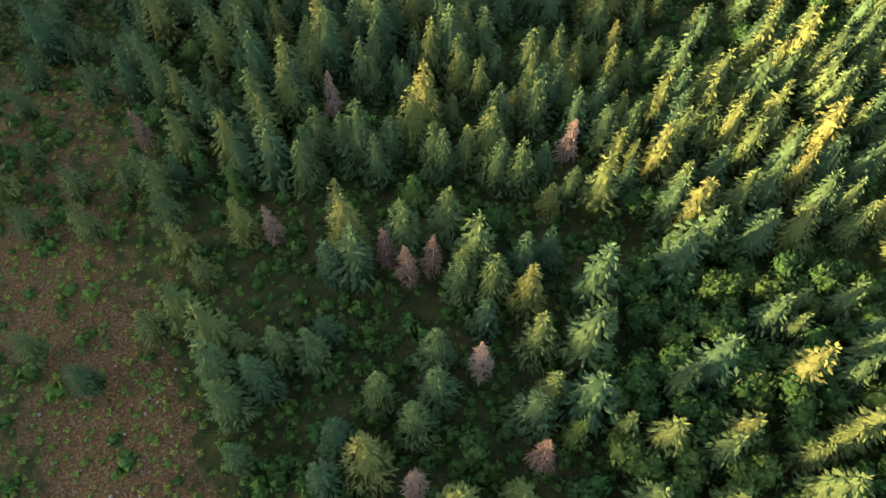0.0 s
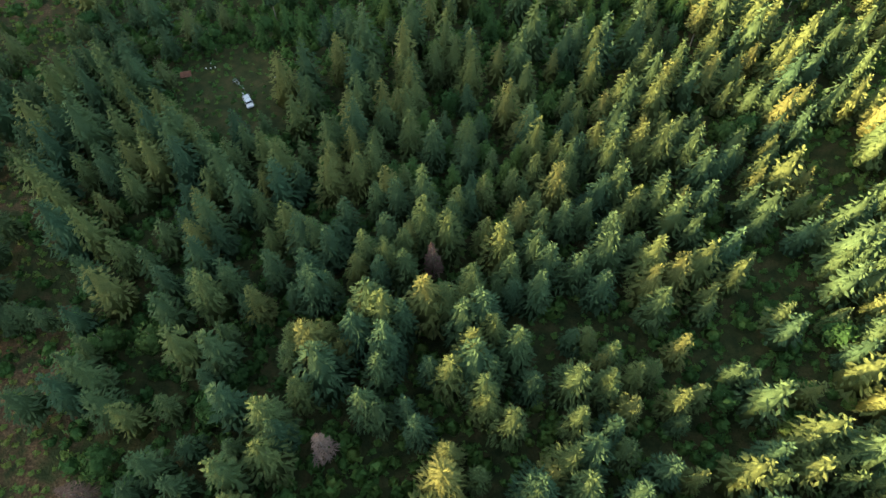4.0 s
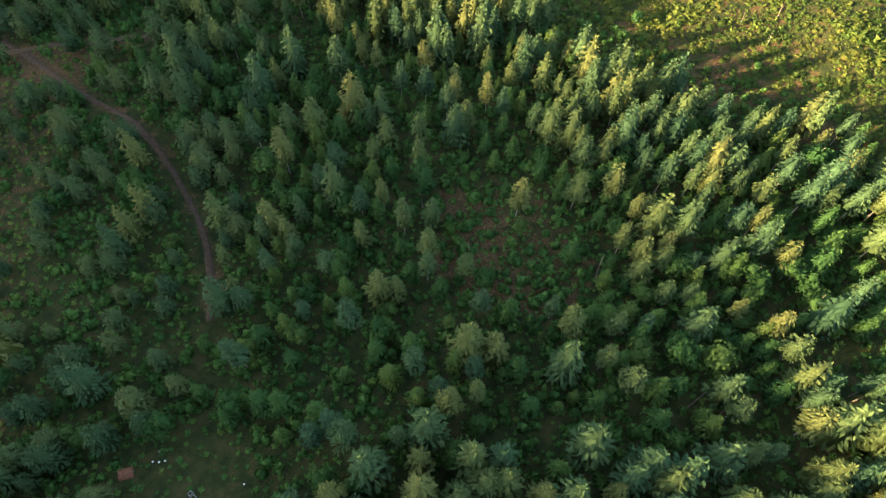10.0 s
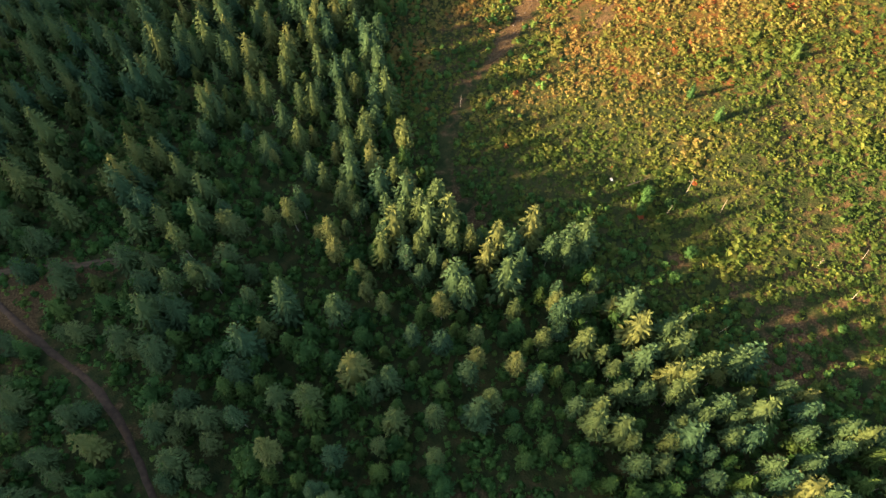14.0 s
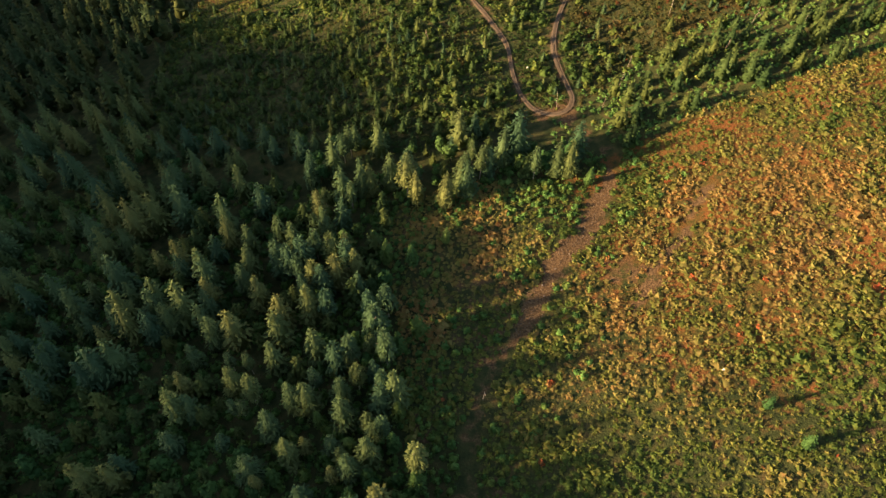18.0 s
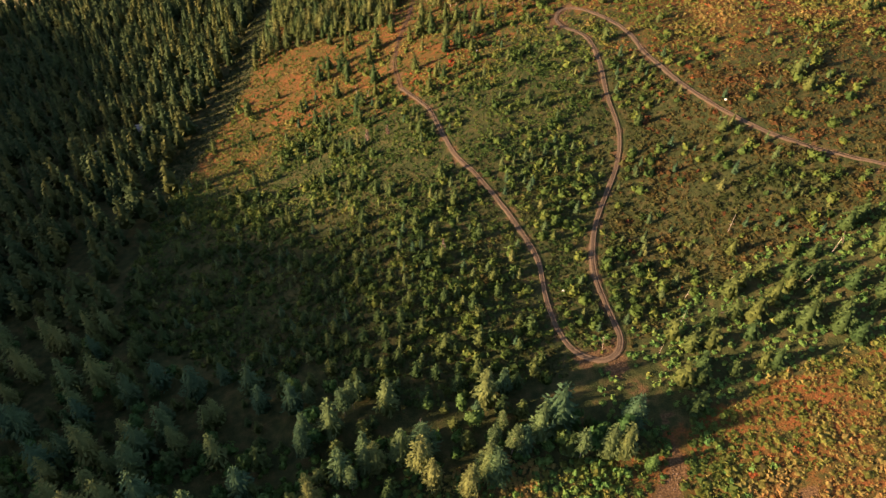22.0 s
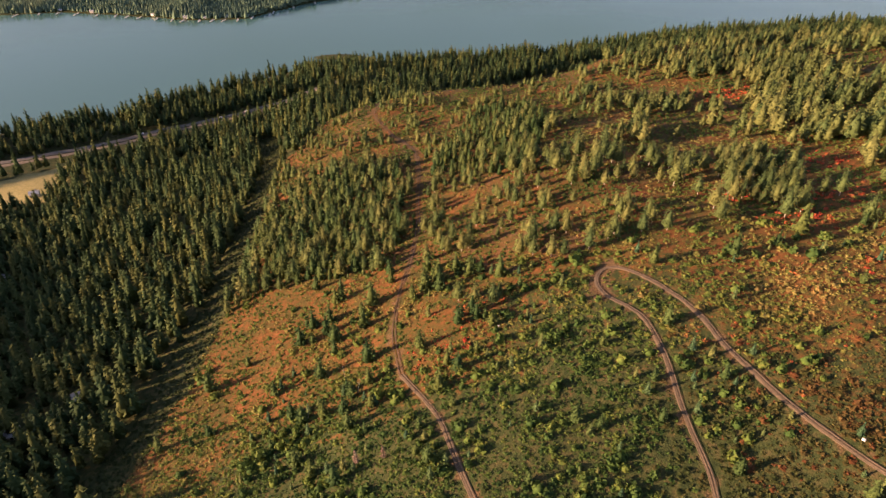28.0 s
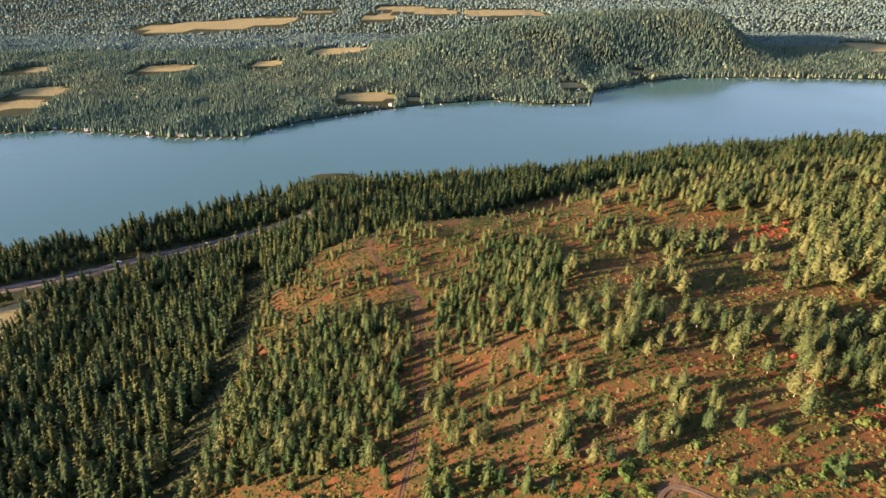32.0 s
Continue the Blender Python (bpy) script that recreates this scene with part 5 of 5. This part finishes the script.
def car(label):
    root = tagged(new("car"), label, "car")
    body = part("body", shaped("body", WHITE_PAINT, lambda b: box(b, (0, 0, 0.72), (4.4, 1.82, 0.62), 0.14), lambda b: box(b, (-0.35, 0, 1.62), (2.5, 1.5, 0.07), 0.03)), root)
    part("bonnet", shaped("bonnet", WHITE_PAINT, lambda b: box(b, (1.55, 0, 1.06), (1.15, 1.6, 0.08), 0.03)), root)
    cabin = bmesh.new()
    base = [(1.0, 0.84), (-2.1, 0.84), (-2.1, -0.84), (1.0, -0.84)]
    top = [(0.35, 0.68), (-1.75, 0.68), (-1.75, -0.68), (0.35, -0.68)]
    vs = [cabin.verts.new((a, b, 1.02)) for a, b in base] + [cabin.verts.new((a, b, 1.6)) for a, b in top]
    for q in ((0, 1, 5, 4), (1, 2, 6, 5), (2, 3, 7, 6), (3, 0, 4, 7), (4, 5, 6, 7), (3, 2, 1, 0)):
        cabin.faces.new([vs[k] for k in q])
    me = bpy.data.meshes.new("window_band")
    cabin.to_mesh(me)
    cabin.free()
    me.materials.append(BLACK_GLASS)
    part("window_band", me, root, "dark tinted windows")
    part("roof_rack", shaped("roof_rack", STEEL, lambda b: tube(b, (0.1, 0.6, 1.72), (-1.5, 0.6, 1.72), 0.03, 0.03, 6), lambda b: tube(b, (0.1, -0.6, 1.72), (-1.5, -0.6, 1.72), 0.03, 0.03, 6),
                              lambda b: tube(b, (-0.3, -0.6, 1.72), (-0.3, 0.6, 1.72), 0.03, 0.03, 6), lambda b: tube(b, (-1.2, -0.6, 1.72), (-1.2, 0.6, 1.72), 0.03, 0.03, 6)), root)
    for side in (0.65, -0.65):
        part("headlight", shaped("headlight", LAMP_GLASS, lambda b: box(b, (2.19, side, 0.82), (0.08, 0.34, 0.16), 0.03)), root, "clear headlight")
        part("tail_light", shaped("tail_light", RED_GLASS, lambda b: box(b, (-2.19, side, 0.9), (0.08, 0.2, 0.3), 0.03)), root, "red tail light")
        part("mirror", shaped("mirror", WHITE_PAINT, lambda b: box(b, (0.75, side * 1.5, 1.1), (0.14, 0.2, 0.14), 0.04)), root)
        for along_x in (1.35, -1.35):
            wheel = part("wheel", shaped("wheel", RUBBER, lambda b: tube(b, (along_x, side * 1.37 - 0.1, 0.36), (along_x, side * 1.37 + 0.1, 0.36), 0.36, 0.36, 18)), root)
            part("rim", shaped("rim", STEEL, lambda b: tube(b, (along_x, side * 1.37 - 0.11, 0.36), (along_x, side * 1.37 + 0.11, 0.36), 0.21, 0.21, 12)), wheel)
    for end in (2.2, -2.2):
        part("bumper", shaped("bumper", RUBBER, lambda b: box(b, (end, 0, 0.52), (0.12, 1.7, 0.2), 0.04)), root)
    return root


place(car("white sport utility car parked in a forest yard"), -55, 186, -62, 0.05)

trailer = tagged(new("utility_trailer"), "pale steel utility trailer with a long drawbar", "trailer")
part("drawbar", shaped("drawbar", STEEL, lambda b: tube(b, (0.6, 0, 0.55), (3.2, 0, 0.5), 0.09, 0.07, 8)), trailer)
part("frame", shaped("frame", STEEL, *[(lambda b, e=e: box(b, (-0.4, e, 0.54), (2.2, 0.08, 0.1), 0.01)) for e in (-0.38, 0.38)], *[(lambda b, e=e: box(b, (e, 0, 0.54), (0.08, 0.7, 0.1), 0.01)) for e in (-1.4, -0.5, 0.6)]), trailer)
part("axle", shaped("axle", STEEL, lambda b: tube(b, (-0.9, -0.62, 0.34), (-0.9, 0.62, 0.34), 0.05, 0.05, 8)), trailer)
for e in (-0.6, 0.6):
    w = part("wheel", shaped("wheel", RUBBER, lambda b: tube(b, (-0.9, e - 0.08, 0.3), (-0.9, e + 0.08, 0.3), 0.3, 0.3, 16)), trailer)
    part("rim", shaped("rim", STEEL, lambda b: tube(b, (-0.9, e - 0.09, 0.3), (-0.9, e + 0.09, 0.3), 0.16, 0.16, 10)), w)
place(trailer, -59.6, 194, -45, 0.1)

pile = tagged(new("woodpile"), "stack of split logs under a rust-red tarp", "woodpile")
g = np.random.default_rng(61)
for k in range(14):
    zk, yk = 0.16 + 0.3 * (k // 5), -0.7 + 0.34 * (k % 5) + 0.1 * (k // 5)
    part("log", shaped("log", WOOD, lambda b: tube(b, (-1.2 + g.uniform(-0.1, 0.1), yk, zk), (1.2 + g.uniform(-0.1, 0.1), yk, zk), 0.16, 0.15, 8)), pile)
bm = bmesh.new()
bmesh.ops.create_grid(bm, x_segments=10, y_segments=8, size=1.0)
for vert in bm.verts:
    a, b = vert.co.x, vert.co.y
    vert.co = (a * 1.5, b * 1.15, 1.05 - 0.75 * max(0, abs(b) - 0.35) ** 1.2 - 0.25 * max(0, abs(a) - 0.75) + 0.06 * math.sin(9 * a + 4 * b))
bmesh.ops.solidify(bm, geom=bm.faces[:], thickness=0.03)
me = bpy.data.meshes.new("tarp")
bm.to_mesh(me)
bm.free()
me.materials.append(RUST_TARP)
part("tarp", me, pile, "rust-red tarp")
place(pile, -75, 199, 15)


def pail():
    root = tagged(new("pail"), "small white plastic pail on bare soil", "pail", "pails in the yard")
    part("bucket", shaped("bucket", PAIL, lambda b: tube(b, (0, 0, 0), (0, 0, 0.42), 0.2, 0.25, 14)), root)
    part("lid", shaped("lid", PAIL, lambda b: tube(b, (0, 0, 0.42), (0, 0, 0.46), 0.27, 0.27, 14)), root)
    return root


first = place(pail(), -69, 203.4, 10)
for x, y in ((-70, 201.3), (-68.6, 201.2), (-67.4, 201.4), (-57.2, 189.6), (-50, 196.5)):
    copy_thing(first, pose(x, y, float(land([x], [y])[0]), 0, 0, 40 * x) @ Matrix.Scale(0.72, 4))


def boulder(seed, size, mat, label):
    g = np.random.default_rng(seed)
    bm = bmesh.new()
    bmesh.ops.create_icosphere(bm, subdivisions=2, radius=size)
    off = g.random(3) * 50
    for vert in bm.verts:
        n = noise.noise(vert.co * (1.3 / size) + Vector(off))
        vert.co = Vector((vert.co.x * 1.2, vert.co.y, vert.co.z * 0.75)) * (1 + 0.45 * n)
    me = bpy.data.meshes.new("boulder")
    bm.to_mesh(me)
    bm.free()
    me.materials.append(mat)
    return tagged(new("boulder", me), label, "boulder")


for k, (x, y, size) in enumerate(((51, 388, 0.45), (14, 516, 0.4), (81, 592, 0.5), (33, 352, 0.4), (-9, 660, 0.35))):
    place(boulder(400 + k, size, WHITE_STONE, "white boulder lying among low brush"), x, y, 40 * k, size * 0.4)

# stony ground at the first clearing and on the washed-out track
stones = [boulder(420 + k, 0.2 + 0.04 * k, ROCK, "grey angular stone on bare reddish soil") for k in range(5)]
g = np.random.default_rng(62)
for k in range(78):
    if k < 70:
        x, y = g.normal(-52, 10), g.normal(23, 12)
        if x > -36:
            x = -72 - x
    else:
        a = g.uniform(0, 1)
        x, y = 6 + 21 * a + g.normal(0, 2.2), 408 + 32 * a + g.normal(0, 2)
    z = float(land([x], [y])[0])
    m = pose(x, y, z + 0.08, g.uniform(0, 40), g.uniform(0, 40), g.uniform(0, 360)) @ Matrix.Scale(g.uniform(0.3, 1.0), 4)
    if k < 5:
        stones[k].matrix_basis = m
        tagged(stones[k], group="stones on bare soil")
    else:
        copy_thing(stones[k % 5], m).matrix_basis = m

# rubble on the washed-out strip
c, side = along(STRIP, 0.12)
c, side = c[(c[:, 1] > 402) & (c[:, 1] < 456)], side[(c[:, 1] > 402) & (c[:, 1] < 456)]
off = np.random.default_rng(63).normal(0.4, 2.3, len(c))
x, y = c[:, 0] + side[:, 0] * off, c[:, 1] + side[:, 1] * off
tv, tf = far_broadleaf(74)
v, f, t = strewn([(tv - (0, 0, 0.3), tf), ((tv - (0, 0, 0.3)) * (1.4, 0.8, 0.7), tf)], x, y, land(x, y), np.random.default_rng(64).uniform(0.15, 0.6, len(x)), np.zeros(len(x)), np.full(len(x), 0.6))
tagged(new("rubble", mesh_of("rubble", v, f, [RUBBLE])), "loose grey-brown rubble on the washed-out strip", "rubble", kind="stuff")

# bare snags and fallen trunks
SNAGS = [(60, 508), (66, 530), (48, 507), (43, 496), (37, 489), (79, 505), (90, 515), (104, 508), (-8, 385), (51, 345), (45, 339), (58, 338), (76, 320), (86, 321), (51, 305), (43, 307), (81, 311), (28, 246), (-3, 251), (22, 492), (56, 296), (9, 470), (-30, 470), (118, 520), (-78, 640), (-66, 655), (-60, 645)]


def snag(seed):
    g = np.random.default_rng(seed)
    root = tagged(new("dead_snag"), "bare pale grey dead trunk standing among green trees", "dead tree", "bare dead trunks")
    h = 10.0
    v, f = gather([limb((0, 0, -0.4), (0.15, 0.1, h * 0.6), 0.11, 0.07, 7), limb((0.15, 0.1, h * 0.6), (0.3, 0.0, h), 0.07, 0.02, 7)])
    part("trunk", mesh_of("trunk", v, f, [PALE_BARK]), root)
    for k in range(9):
        z, a, L = g.uniform(3.5, 9.3), g.random() * 6.28, g.uniform(0.4, 1.3)
        v, f = limb((0.15, 0.08, z), (L * math.cos(a), L * math.sin(a), z - 0.2 * L), 0.035, 0.01, 4)
        part("branch_stub", mesh_of("branch_stub", v, f, [PALE_BARK]), root)
    return root


models = [snag(s) for s in (501, 502, 503)]
for k, (x, y) in enumerate(SNAGS):
    m = pose(x, y, float(land([x], [y])[0]), g.uniform(-7, 7), g.uniform(-7, 7), g.uniform(0, 360)) @ Matrix.Scale(g.uniform(0.45, 0.85), 4)
    if k < 3:
        models[k].matrix_basis = m
    else:
        copy_thing(models[k % 3], m).matrix_basis = m
for x, y, turn, L in ((46, 214, 35, 11), (50, 211, 40, 8), (40, 350, 20, 8), (28, 246, 70, 7), (60, 500, 10, 9), (-15, 268, 100, 6), (95, 520, 60, 10), (62, 505, 150, 8)):
    v, f = gather([limb((-L / 2, 0, 0.2), (L / 2, 0.2, 0.25), 0.17, 0.07, 7)] + [limb((-L / 4 + k, 0, 0.25), (-L / 4 + k + 0.4, 0.7 * (-1) ** k, 0.5), 0.04, 0.015, 4) for k in range(4)])
    place(tagged(new("fallen_log", mesh_of("fallen_log", v, f, [BARK])), "weathered barkless fallen trunk lying in brush", "log"), x, y, turn, 0.1)


# ---- houses ----
def cottage(label, roof_mat, w=9.0, d=7.0, h=3.2):
    root = tagged(new("cottage"), label, "house")
    wall = part("wall", shaped("wall", WALL_PAINT, lambda b: box(b, (0, 0, h / 2 - 0.3), (w, d, h + 0.6))), root)
    bm = bmesh.new()
    top, eave = h + 2.2, h - 0.15
    pts = [(-w / 2 - 0.5, -d / 2 - 0.5, eave), (w / 2 + 0.5, -d / 2 - 0.5, eave), (w / 2 + 0.5, d / 2 + 0.5, eave), (-w / 2 - 0.5, d / 2 + 0.5, eave), (-w / 2 - 0.5, 0, top), (w / 2 + 0.5, 0, top)]
    vs = [bm.verts.new(p) for p in pts]
    for q in ((0, 1, 5, 4), (2, 3, 4, 5), (1, 2, 5), (3, 0, 4), (3, 2, 1, 0)):
        bm.faces.new([vs[k] for k in q])
    me = bpy.data.meshes.new("roof")
    bm.to_mesh(me)
    bm.free()
    me.materials.append(roof_mat)
    roof = part("roof", me, root)
    part("chimney", shaped("chimney", ROCK, lambda b: box(b, (w * 0.22, 0.9, top - 0.1), (0.7, 0.7, 1.4))), roof)
    part("door", shaped("door", WOOD, lambda b: box(b, (0.4, -d / 2 - 0.03, 1.0), (0.95, 0.08, 2.05))), root)
    for k in (-0.33, 0.3):
        win = part("window", shaped("window", PAIL, lambda b: box(b, (w * k, -d / 2 - 0.03, 1.6), (1.5, 0.08, 1.2))), root)
        part("pane", shaped("pane", BLACK_GLASS, lambda b: box(b, (w * k, -d / 2 - 0.06, 1.6), (1.3, 0.06, 1.0))), win)
    return root


shore_a = cottage("white lakeside cottage with a pale metal roof", ROOF_PALE, 7.0, 5.5, 2.6)
shore_b = cottage("lakeside cottage with a grey shingle roof", ROOF_GREY, 8, 6, 3.2)
COTTAGES = [(-214, 1664), (-202, 1668), (-190, 1672), (-178, 1669), (-165, 1676), (-152, 1680), (-188, 1690), (-172, 1694), (-140, 1688), (-118, 1700), (-100, 1706), (-425, 1522), (-395, 1520), (-362, 1524), (-330, 1530),
            (-480, 1536), (-535, 1552), (-585, 1558), (-640, 1568), (-690, 1566), (-450, 1540), (20, 1742), (60, 1750), (110, 1734), (215, 1716), (238, 1722), (232, 1800), (300, 1850), (480, 1925), (540, 1928), (600, 1930), (660, 1926),
            (720, 1918), (790, 1910), (850, 1904), (-640, 1900), (-520, 1830), (420, 2010), (500, 2040), (-20, 2250), (-900, 2060), (-150, 2820)]
for k, (x, y) in enumerate(COTTAGES):
    m = pose(x, y, float(land([x], [y])[0]) + 0.2, 0, 0, g.uniform(-30, 30)) @ Matrix.Scale(g.uniform(0.7, 0.95), 4)
    model = (shore_a, shore_b)[k % 2]
    if k < 2:
        model.matrix_basis = m
    else:
        copy_thing(model, m)
for x, y, turn, roof in ((-193, 687, 20, ROOF_GREY), (-314, 822, -40, ROOF_GREY), (-217, 668, 10, ROOF_GREY), (-372, 962, 20, ROOF_PALE), (-352, 968, 30, ROOF_GREY)):
    place(cottage("secluded house among tall valley conifers", roof, 7.0, 5.5, 2.8), x, y, turn, 0.3)


def jetty():
    root = tagged(new("jetty"), "narrow pale wooden jetty on the lake shore", "jetty", "jetties on the far shore")
    part("deck", shaped("deck", ROOF_PALE, lambda b: box(b, (0, -5, 0.7), (2.4, 13, 0.18))), root)
    for px in (-1.0, 1.0):
        for py in (0.5, -5, -11):
            part("post", shaped("post", WOOD, lambda b: tube(b, (px, py, -3), (px, py, 1.1), 0.14, 0.14, 8)), root)
    return root


first = jetty()
spots = [(x, float(far_shore(x))) for x in (-700, -668, -640, -606, -572, -541, -520, -498, -470, -444, -425, -401, -380, -362, -343, -322, -296, -270, -240, -205, -182, -158, -135, -110, -60, -30, 20, 75, 130, 170, 205, 232, 330, 380, 470, 520, 560, 600, 640, 690, 740, 800)]
for k, (x, y) in enumerate(spots):
    m = pose(x, y - 1, 0.1, 0, 0, g.uniform(-15, 15))
    if k == 0:
        first.matrix_basis = m
    else:
        copy_thing(first, m)

# cars on the highway
for x, y, turn in ((-262, 1126, 33), (-238, 1142, 33), (-330, 1087, 40)):
    place(car("white car driving on the lakeside highway"), x, y, turn, 1.0)
